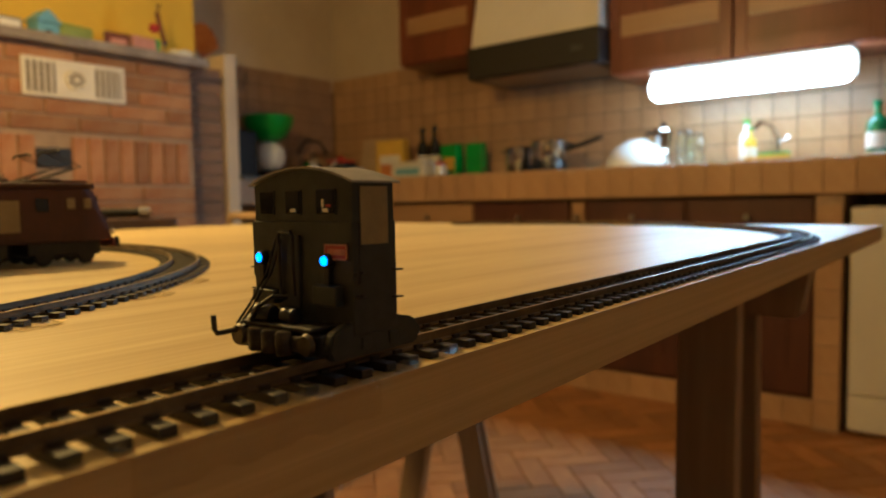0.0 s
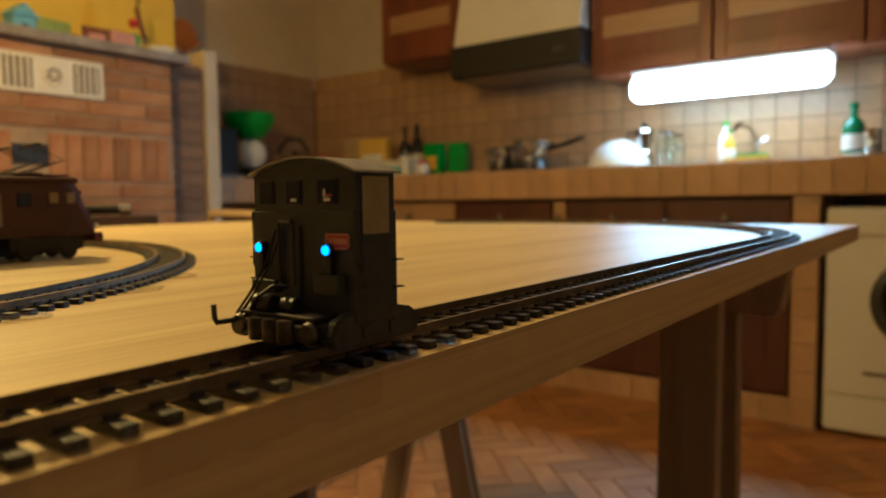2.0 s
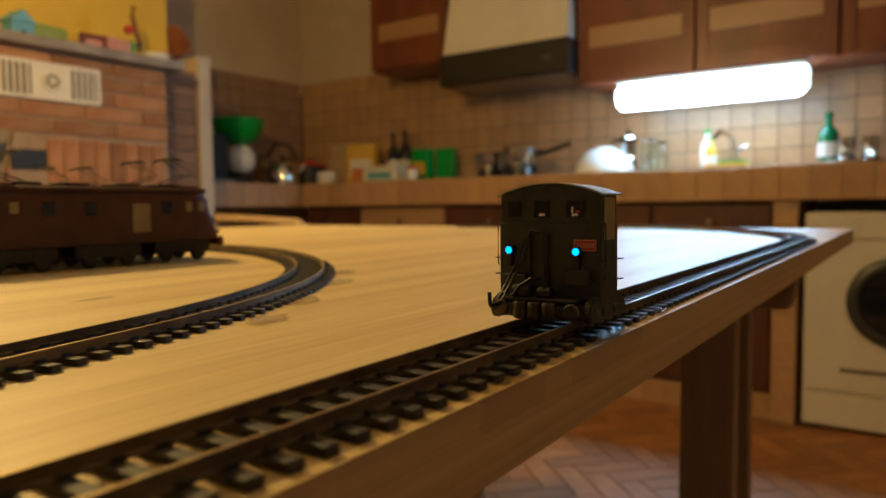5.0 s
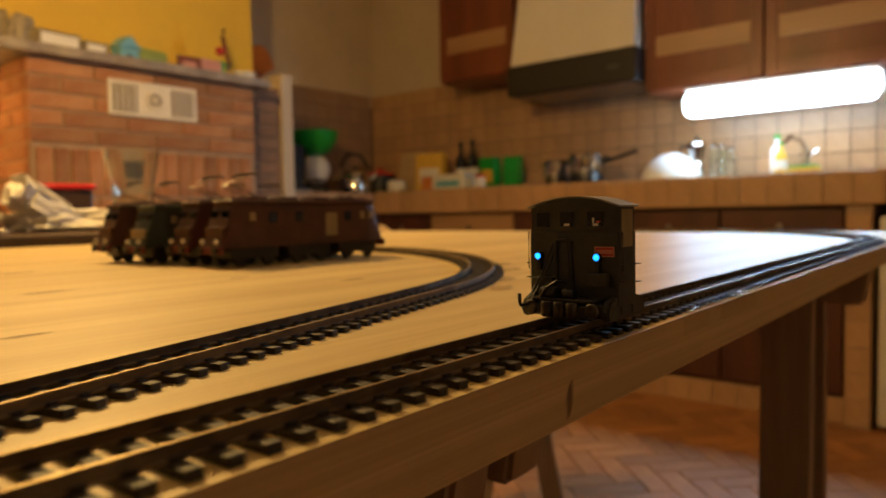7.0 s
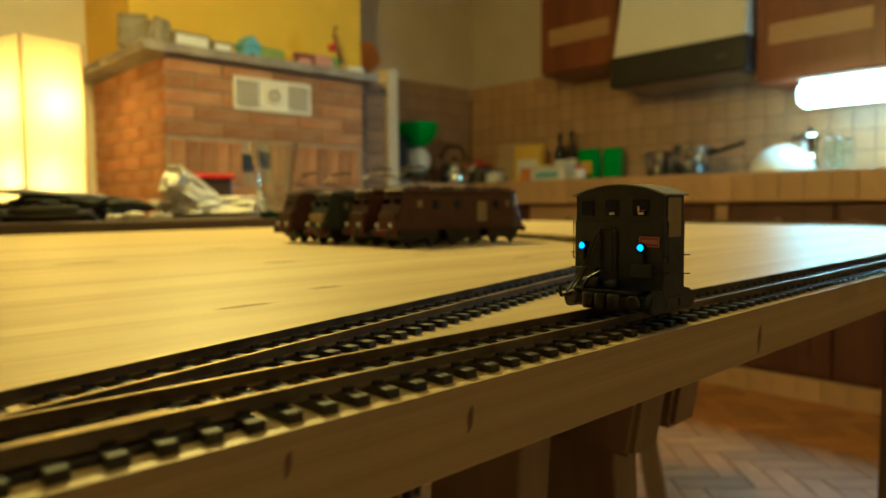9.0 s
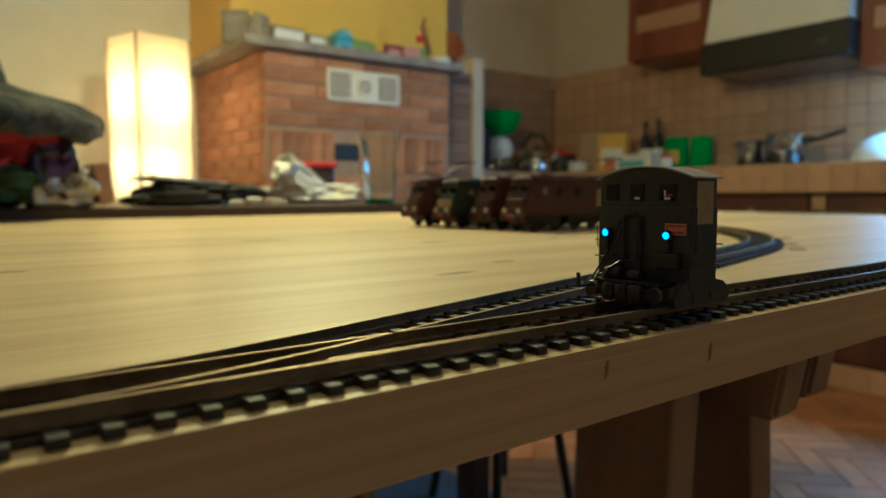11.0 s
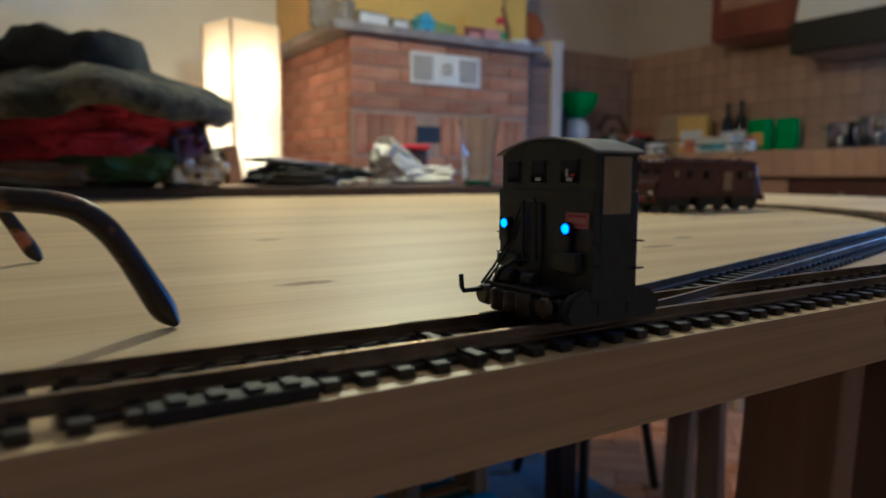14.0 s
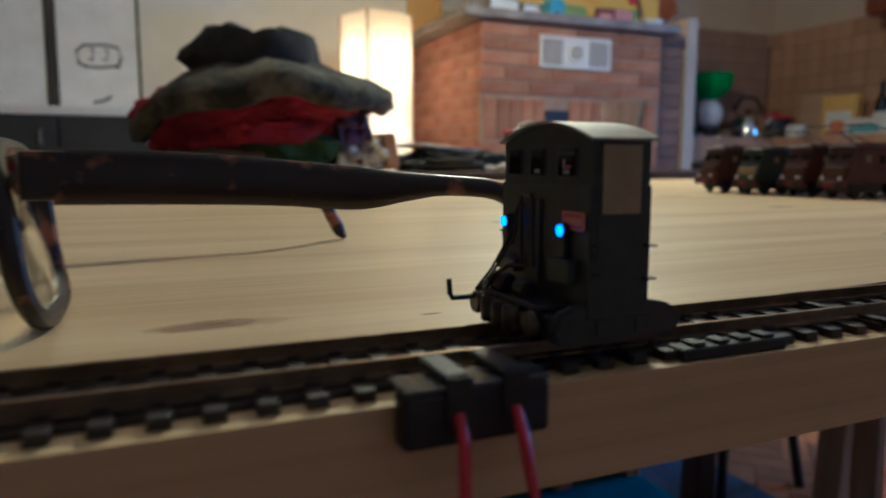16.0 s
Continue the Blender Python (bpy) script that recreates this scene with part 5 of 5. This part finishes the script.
picture(-1.36, 0.40, 0.70, 2, False)

# ---- chair at the far side ----
ch = thing("dining_chair", "pale beech dining chair with curved top rail", "chair", pose(1.22, 1.64, 0))
for y in (-0.20, 0.20):
    part("back_leg", rod(bmesh.new(), [(0.05, y, 0.0), (0.02, y, 0.45), (-0.01, y, TZ - 0.03)], 0.016, 10), CHAIRWOOD, ch, smooth=True)
    part("front_leg", rod(bmesh.new(), [(0.42, y, 0.0), (0.40, y, 0.44)], 0.016, 10), CHAIRWOOD, ch, smooth=True)
part("top_rail", rod(bmesh.new(), [(-0.005, -0.215, TZ - 0.06), (-0.01, -0.212, TZ - 0.022), (-0.015, -0.19, TZ - 0.006), (-0.025, 0.0, TZ + 0.004), (-0.015, 0.19, TZ + 0.008), (-0.01, 0.212, TZ - 0.01), (-0.005, 0.215, TZ - 0.06)], 0.013, 10), CHAIRWOOD, ch, smooth=True)
part("seat", box((0.0, -0.21, 0.44), (0.43, 0.21, 0.465), 0.01), CHAIRWOOD, ch)
part("back_slat", box((0.0, -0.19, 0.62), (0.014, 0.19, 0.68), 0.004), CHAIRWOOD, ch)

# ---- worktop things ----


def pot(x, y, r, hgt, label, long_handle):
    p = thing("saucepan", label, "saucepan", pose(x, y, WT + 0.012), "pans on the hob")
    part("vessel", turned([(r * 0.95, 0), (r, 0.006), (r, hgt), (r + 0.004, hgt + 0.003), (r - 0.003, hgt), (r - 0.003, 0.008), (0.002, 0.006)], 36), CHROME, p, smooth=True)
    if long_handle:
        part("handle", rod(bmesh.new(), [(0, -r, hgt * 0.7), (0, -r - 0.05, hgt * 0.78), (0, -r - 0.19, hgt * 1.05)], 0.011, 10), BLACK, p, "long black handle", True)
    for s in (-1, 1):
        part("grip", rod(bmesh.new(), [(-0.03, s * r, hgt * 0.85), (-0.02, s * (r + 0.03), hgt * 0.88), (0.02, s * (r + 0.03), hgt * 0.88), (0.03, s * r, hgt * 0.85)], 0.006, 8), BLACK, p, "black side grip", True)


hob = thing("gas_hob", "black gas hob set on the tiled worktop", "hob", pose(3.02, 1.70, WT))
part("plate", box((-0.24, -0.32, 0), (0.24, 0.34, 0.006), 0.003), BLACK, hob)
for y in (-0.16, 0.18):
    for x in (-0.11, 0.12):
        part("burner", turned([(0.045, 0.006), (0.045, 0.010), (0.03, 0.0115)], 20, pose(x, y, 0)), STEEL, hob, smooth=True)
pot(3.08, 1.88, 0.075, 0.13, "small dark-sided steel saucepan on the hob", False)
pot(3.02, 1.66, 0.095, 0.145, "polished steel saucepan with long black handle on the hob", True)


def bottle(x, y, r, hgt, material, label, cap=None, name="bottle"):
    b = thing(name, label, "bottle", pose(x, y, WT), "bottles on the worktop")
    part("glass_body", turned([(r * 0.9, 0), (r, 0.006), (r, hgt * 0.58), (r * 0.85, hgt * 0.68), (r * 0.36, hgt * 0.78), (r * 0.34, hgt * 0.96), (r * 0.30, hgt)], 24), material, b, smooth=True)
    if cap:
        part("cap", turned([(r * 0.40, hgt * 0.93), (r * 0.42, hgt * 0.94), (r * 0.42, hgt * 1.02), (r * 0.3, hgt * 1.03)], 16), cap, b, "cap", True)
    part("paper_label", turned([(r * 1.004, hgt * 0.18), (r * 1.012, hgt * 0.19), (r * 1.012, hgt * 0.45), (r * 1.004, hgt * 0.46)], 24), PAPER, b, "pale paper label", True)


def carton(name, x, y, w, d, hgt, material, label, band=None, turn=0):
    c = thing(name, label, "box", pose(x, y, WT, 0, 0, turn), "packets on the worktop")
    part("carton", box((-d / 2, -w / 2, 0), (d / 2, w / 2, hgt), 0.003), material, c)
    if band:
        part("printed_band", box((-d / 2 - 0.001, -w * 0.36, hgt * 0.22), (-d / 2, w * 0.36, hgt * 0.62)), band, c)


carton("yellow_packet", 3.13, 2.86, 0.21, 0.07, 0.255, YELLOW_CARD, "yellow card packet standing on the worktop", PAPER, 8)
bottle(3.16, 2.635, 0.037, 0.31, BOTTLE, "dark wine bottle standing on the worktop", BLACK)
bottle(3.18, 2.555, 0.037, 0.32, BOTTLE, "dark wine bottle standing on the worktop", BLACK)
carton("green_packet", 3.15, 2.40, 0.13, 0.06, 0.20, GREEN_PLASTIC, "bright green packet standing on the worktop", YELLOW_CARD, -6)
carton("green_packet", 3.20, 2.26, 0.11, 0.06, 0.20, GREEN_PLASTIC, "plain bright green packet on the worktop", None, 4)
tin = thing("white_tub", "white tub with blue band on the worktop", "tub", pose(2.98, 2.55, WT))
part("tub", box((-0.07, -0.13, 0), (0.07, 0.13, 0.085), 0.012), CERAMIC, tin)
part("lid", box((-0.073, -0.133, 0.0855), (0.073, 0.133, 0.098), 0.004), CERAMIC, tin)
part("blue_band", box((-0.0715, -0.09, 0.02), (-0.0702, 0.09, 0.06)), SKYBLUE, tin, "blue printed band")
jar = thing("red_lid_jar", "small jar with red lid on the worktop", "jar", pose(2.95, 2.33, WT))
part("jar", turned([(0.032, 0), (0.034, 0.004), (0.034, 0.06), (0.028, 0.07)], 20), CERAMIC, jar, smooth=True)
part("lid", turned([(0.031, 0.070), (0.031, 0.086), (0.028, 0.088)], 20), RED_PLASTIC, jar, "red lid", True)
carton("orange_packet", 2.93, 2.72, 0.08, 0.05, 0.09, ORANGE, "small orange packet on the worktop", None, 20)

# glasses and bottles by the sink, under the tube lamp
dome = thing("upturned_bowl", "white enamel bowl turned upside down to drain by the sink", "bowl", pose(3.04, 1.20, WT))
part("bowl", turned([(0.150, 0), (0.152, 0.006), (0.140, 0.05), (0.105, 0.10), (0.06, 0.128), (0.045, 0.130), (0.043, 0.138), (0.004, 0.139)], 40), CERAMIC, dome, smooth=True)
moka = thing("moka_pot", "polished steel moka pot with black handle by the sink", "coffee pot", pose(3.12, 1.10, WT))
part("boiler", turned([(0.045, 0), (0.048, 0.005), (0.040, 0.075), (0.034, 0.085)], 8), CHROME, moka)
part("jug", turned([(0.034, 0.0855), (0.038, 0.095), (0.050, 0.175), (0.046, 0.185), (0.012, 0.195)], 8), CHROME, moka)
part("knob", turned([(0.008, 0.195), (0.012, 0.205), (0.008, 0.22)], 12), BLACK, moka, smooth=True)
part("handle", rod(bmesh.new(), [(0, 0.045, 0.17), (0, 0.085, 0.175), (0, 0.09, 0.15), (0, 0.08, 0.09)], 0.008, 8), BLACK, moka, "black handle", True)
for x, y, hg in ((3.10, 0.99, 0.17), (3.05, 0.93, 0.15)):
    g = thing("glass_jar", "clear glass jar with steel lid beside the sink", "jar", pose(x, y, WT), "jars by the sink")
    part("jar", turned([(0.040, 0), (0.042, 0.004), (0.042, hg * 0.8), (0.036, hg * 0.88), (0.034, hg * 0.88), (0.039, hg * 0.78), (0.039, 0.008), (0.002, 0.006)], 28), CLEAR, g, smooth=True)
    part("lid", turned([(0.038, hg * 0.885), (0.040, hg * 0.90), (0.040, hg), (0.036, hg * 1.01)], 28), CHROME, g, "steel lid", True)
bottle(3.12, 0.725, 0.030, 0.19, CERAMIC, "white and green washing-up bottle by the sink", GREEN_PLASTIC)
bottle(3.04, 0.69, 0.026, 0.15, YELLOW_CARD, "yellow washing-up bottle by the sink", GREEN_PLASTIC)
sponge = thing("sponge", "yellow sponge lying by the sink", "sponge", pose(2.98, 0.58, WT))
part("foam", box((-0.03, -0.06, 0), (0.03, 0.06, 0.03), 0.006), YELLOW_CARD, sponge)
part("scourer", box((-0.03, -0.06, 0.0305), (0.03, 0.06, 0.038), 0.002), GREEN_PLASTIC, sponge, "green scouring side")
tap = thing("kitchen_tap", "chrome swan-neck kitchen tap behind the sink", "tap", pose(3.22, 0.62, WT))
part("spout", rod(bmesh.new(), [(0, 0, 0), (0, 0, 0.12), (-0.03, 0.02, 0.17), (-0.09, 0.05, 0.18), (-0.13, 0.07, 0.15)], 0.011, 12), CHROME, tap, smooth=True)
part("base", turned([(0.028, 0), (0.028, 0.01), (0.016, 0.03)], 20), CHROME, tap, smooth=True)
part("lever", rod(bmesh.new(), [(0, 0, 0.09), (0.0, -0.05, 0.12)], 0.006, 8), CHROME, tap, smooth=True)
bottle(3.10, 0.225, 0.042, 0.225, GREEN_GLASS, "green detergent bottle standing on a tray", GREEN_GLASS)
tray = thing("metal_tray", "flat steel tray on the worktop", "tray", pose(3.00, 0.13, WT))
part("dish", turned([(0.10, 0), (0.13, 0.004), (0.14, 0.016), (0.138, 0.017), (0.128, 0.006), (0.004, 0.004)], 32), CHROME, tray, smooth=True)
for y in (0.065, 0.15):
    c = thing("steel_cup", "small steel cup on the tray", "cup", pose(3.0, y, WT + 0.0175), "steel cups")
    part("cup", turned([(0.028, 0), (0.030, 0.003), (0.032, 0.095), (0.030, 0.0955), (0.028, 0.006), (0.002, 0.005)], 24), CHROME, c, smooth=True)

# north worktop: funnel on a jar, kettle, red pot
sc = thing("kitchen_scale", "white round kitchen machine with green bowl on top", "kitchen scale", pose(2.55, 3.36, WT))
part("base", turned([(0.09, 0), (0.10, 0.01), (0.085, 0.05), (0.06, 0.07)], 28), BLACK, sc, "black base", True)
part("globe", turned([(0.05, 0.071), (0.085, 0.10), (0.098, 0.15), (0.09, 0.20), (0.06, 0.235), (0.04, 0.245)], 28), CERAMIC, sc, "white rounded body", True)
part("bowl", turned([(0.05, 0.246), (0.10, 0.275), (0.145, 0.34), (0.155, 0.40), (0.15, 0.402), (0.138, 0.34), (0.09, 0.285), (0.002, 0.262)], 36), GREEN_PLASTIC, sc, "green plastic bowl", True)
cof = thing("coffee_machine", "black coffee machine in the corner of the worktop", "coffee machine", pose(2.33, 3.38, WT))
part("body", box((-0.08, -0.10, 0), (0.08, 0.12, 0.30), 0.015), BLACK, cof)
part("drip_tray", box((-0.075, -0.16, 0), (0.075, -0.101, 0.03), 0.006), STEEL, cof)
kt = thing("kettle", "polished steel whistling kettle with black handle", "kettle", pose(2.90, 3.36, WT))
part("vessel", turned([(0.10, 0), (0.115, 0.01), (0.118, 0.06), (0.10, 0.13), (0.06, 0.165), (0.02, 0.17)], 36), CHROME, kt, smooth=True)
part("handle", rod(bmesh.new(), [(-0.10, 0, 0.12), (-0.12, 0, 0.20), (-0.06, 0, 0.27), (0.06, 0, 0.27), (0.12, 0, 0.20), (0.10, 0, 0.12)], 0.010, 10), BLACK, kt, "black hoop handle", True)
part("spout", rod(bmesh.new(), [(0.09, -0.04, 0.08), (0.14, -0.07, 0.14)], 0.018, 10), CHROME, kt, smooth=True)
part("knob", turned([(0.012, 0.170), (0.016, 0.18), (0.012, 0.20)], 12), BLACK, kt, smooth=True)
rp = thing("dark_pot", "dark pot with red lid on the worktop", "pot", pose(3.13, 3.34, WT))
part("vessel", turned([(0.10, 0), (0.11, 0.01), (0.11, 0.13), (0.105, 0.135)], 28), BLACK, rp, smooth=True)
part("lid", turned([(0.11, 0.136), (0.10, 0.15), (0.03, 0.165), (0.015, 0.185)], 28), RED_PLASTIC, rp, "red lid", True)
cut = thing("cutting_board", "pale wooden cutting board leaning on the wall", "cutting board", pose(3.26, 3.18, WT, 0, 10, 0))
part("plank", box((-0.012, -0.11, 0.002), (0.012, 0.11, 0.30), 0.006), CHAIRWOOD, cut)
cn = thing("white_canister", "low white canister on the worktop", "canister", pose(3.02, 3.08, WT))
part("can", turned([(0.06, 0), (0.065, 0.005), (0.065, 0.07), (0.05, 0.085), (0.01, 0.09)], 24), CERAMIC, cn, smooth=True)

# ---- mantel ornaments ----
MT = TZ + 0.704


def ornament(name, label, x, y, turn=0):
    return thing(name, label, "ornament", pose(x, y, MT, 0, 0, turn), "mantel ornaments")


o = ornament("photo_frame", "ornate silver photo frame on the mantel", 0.56, 2.86, -30)
part("frame", box((-0.06, 0, 0), (0.06, 0.016, 0.15), 0.008, pose(0, 0, 0, -8, 0, 0)), GOLD, o)
part("photo", box((-0.04, -0.004, 0.025), (0.04, -0.001, 0.125), 0, pose(0, 0, 0, -8, 0, 0)), STONE, o, "faded grey photo")
o = ornament("silver_figurine", "lumpy silver figurine on the mantel", 0.66, 2.84)
part("figure", lump((-0.05, -0.03, 0), (0.05, 0.03, 0.13), 0.35, 2.2, 11, 3), GOLD, o, smooth=True)
for x, w, hh in ((0.79, 0.17, 0.085), (0.93, 0.10, 0.07)):
    o = ornament("card_box", "small gilt card box with pale front on the mantel", x, 2.80, 6)
    part("box", box((-w / 2, 0, 0), (w / 2, 0.05, hh), 0.004), GOLD, o)
    part("front", box((-w / 2 + 0.012, -0.002, 0.012), (w / 2 - 0.012, -0.0005, hh - 0.012)), PAPER, o, "pale front")
o = ornament("toy_house", "small sky-blue and lime toy house on the mantel", 1.07, 2.78, 10)
part("body", box((-0.055, 0, 0), (0.035, 0.07, 0.065), 0.003), SKYBLUE, o)
bm = bmesh.new()
vs = [bm.verts.new(p) for p in ((-0.065, -0.006, 0.066), (-0.01, -0.006, 0.115), (0.045, -0.006, 0.066), (-0.065, 0.076, 0.066), (-0.01, 0.076, 0.115), (0.045, 0.076, 0.066))]
for f in ((0, 1, 2), (3, 5, 4), (0, 3, 4, 1), (1, 4, 5, 2), (0, 2, 5, 3)):
    bm.faces.new([vs[k] for k in f])
part("gable_roof", bm, SKYBLUE, o)
part("door", box((-0.022, -0.002, 0.0), (0.0, -0.0005, 0.036)), BLACK, o)
part("garden_wall", box((0.036, 0.0, 0), (0.185, 0.06, 0.082), 0.014), LIME, o, "lime green side wing")
o = ornament("dark_picture_card", "dark card with pink motif on the mantel", 1.335, 2.78, -4)
part("card", box((-0.055, 0, 0), (0.055, 0.012, 0.075), 0.002), WALNUT, o)
part("motif", box((-0.032, -0.002, 0.025), (0.035, -0.0005, 0.05)), PINK, o, "pink motif")
o = ornament("pink_card", "pink greeting card on the mantel", 1.465, 2.80, 8)
part("card", box((-0.06, 0, 0), (0.06, 0.012, 0.082), 0.002), PINK, o)
o = ornament("flower_figurine", "tall thin figurine with red flower and green leaf", 1.56, 2.82)
part("stem", rod(bmesh.new(), [(0, 0, 0), (0.012, 0, 0.08), (-0.006, 0, 0.14), (-0.02, 0, 0.20), (-0.012, 0, 0.24)], 0.011, 10), WALNUT, o, smooth=True)
part("flower", lump((-0.058, -0.015, 0.115), (-0.018, 0.015, 0.155), 0.25, 2.4, 13, 2), RED_PLASTIC, o, "red flower")
part("leaf", lump((-0.05, -0.012, 0.03), (-0.012, 0.012, 0.09), 0.2, 2.0, 14, 2), GREEN_PLASTIC, o, "green leaf")
o = ornament("shell_dish", "low pale dish of shells on the mantel", 1.64, 2.80)
part("dish", lump((-0.055, -0.04, 0), (0.055, 0.04, 0.05), 0.35, 2.6, 15, 3), PAPER, o)
o = thing("orange_fan", "orange paper fan fixed beside the chimney breast", "fan", pose(1.90, 3.02, TZ + 0.80))
bm = bmesh.new()
rows = []
for k in range(17):
    q = radians(20 + 140 * k / 16)
    rows.append([bm.verts.new((0.01 * math.cos(q), (k % 2) * 0.008, 0.01 * math.sin(q))), bm.verts.new((0.10 * math.cos(q), (k % 2) * 0.012, 0.17 * math.sin(q))), ])
for a, b in zip(rows, rows[1:]):
    bm.faces.new((a[0], a[1], b[1], b[0]))
bmesh.ops.solidify(bm, geom=list(bm.faces), thickness=0.002)
part("fan_leaf", bm, ORANGE, o)
part("stick", box((-0.01, 0, -0.024), (0.01, 0.02, 0.02), 0.002), WALNUT, o)

# ---- under and beside the board ----
low = thing("low_stool", "small raw timber stool with splayed legs on the floor", "stool", pose(1.215, 0.955, 0, 0, 0, 33))
part("seat", box((-0.13, -0.13, 0.40), (0.13, 0.13, 0.425), 0.006), TRESTLE, low)
for sx in (-1, 1):
    for sy in (-1, 1):
        bm = bmesh.new()
        rbox(bm, (-0.012, -0.027, 0.0), (0.012, 0.027, 0.398), 0.003)
        for v in bm.verts:
            v.co.x += sx * (0.105 - 0.08 * v.co.z)
            v.co.y += sy * (0.115 - 0.17 * v.co.z)
        part("leg", bm, TRESTLE, low)
st = thing("stool", "dark stool with thin splayed legs under the board", "stool", pose(0.72, 1.30, 0))
part("seat", turned([(0.16, 0.44), (0.17, 0.45), (0.17, 0.47), (0.15, 0.48)], 28), BLACK, st, smooth=True)
for q in (45, 135, 225, 315):
    a = radians(q)
    part("leg", rod(bmesh.new(), [(0.20 * math.cos(a), 0.20 * math.sin(a), 0), (0.12 * math.cos(a), 0.12 * math.sin(a), 0.44)], 0.013, 8), BLACK, st, smooth=True)
cr = thing("teal_crate", "teal plastic crate on the floor under the board", "crate", pose(-0.28, 0.62, 0))
part("wall", box((-0.22, -0.16, 0), (0.22, 0.16, 0.36), 0.01), TEAL, cr)
part("rim", box((-0.235, -0.175, 0.3605), (0.235, 0.175, 0.39), 0.006), TEAL, cr)
rug = thing("blue_grey_rug", "blue-grey woven rug on the floor under the board", "rug", pose(0.45, 1.05, 0.001))
part("woven_mat", box((-0.75, -0.35, 0), (0.28, 0.75, 0.008), 0.003), RUG, rug)

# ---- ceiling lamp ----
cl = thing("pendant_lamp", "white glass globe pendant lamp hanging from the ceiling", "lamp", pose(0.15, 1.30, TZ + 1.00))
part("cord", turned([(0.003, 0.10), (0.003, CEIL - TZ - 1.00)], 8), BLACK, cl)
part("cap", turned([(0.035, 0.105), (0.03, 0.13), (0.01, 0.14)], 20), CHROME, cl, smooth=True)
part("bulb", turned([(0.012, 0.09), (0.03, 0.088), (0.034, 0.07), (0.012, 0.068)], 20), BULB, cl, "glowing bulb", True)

# ---- pieces of walls and floor ----
tile_wall(bpy.data.objects["wall_east"], True, XK - 0.004, -0.70, 3.58, WT + 0.004, TZ + 0.84, TILE)
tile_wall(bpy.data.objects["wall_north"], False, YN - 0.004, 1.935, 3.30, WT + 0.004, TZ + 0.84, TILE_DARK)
herringbone()


def motions():
    z = TZ + 0.0006
    rows = [(0, -0.0498), (4.2, -0.0498), (4.7, -0.0600), (5.2, -0.0865), (6, -0.1360), (6.5, -0.1655), (7, -0.1959), (7.5, -0.2195), (8, -0.2409), (8.5, -0.2733), (9, -0.3007), (9.5, -0.3211), (12, -0.4493), (12.5, -0.4745), (13, -0.5032), (13.5, -0.5290), (14, -0.5559), (14.5, -0.5848), (15, -0.6127), (15.5, -0.6407), (16, -0.6665)]
    walk(loco, [(t, pose(x, 0, z)) for t, x in rows])


motions()
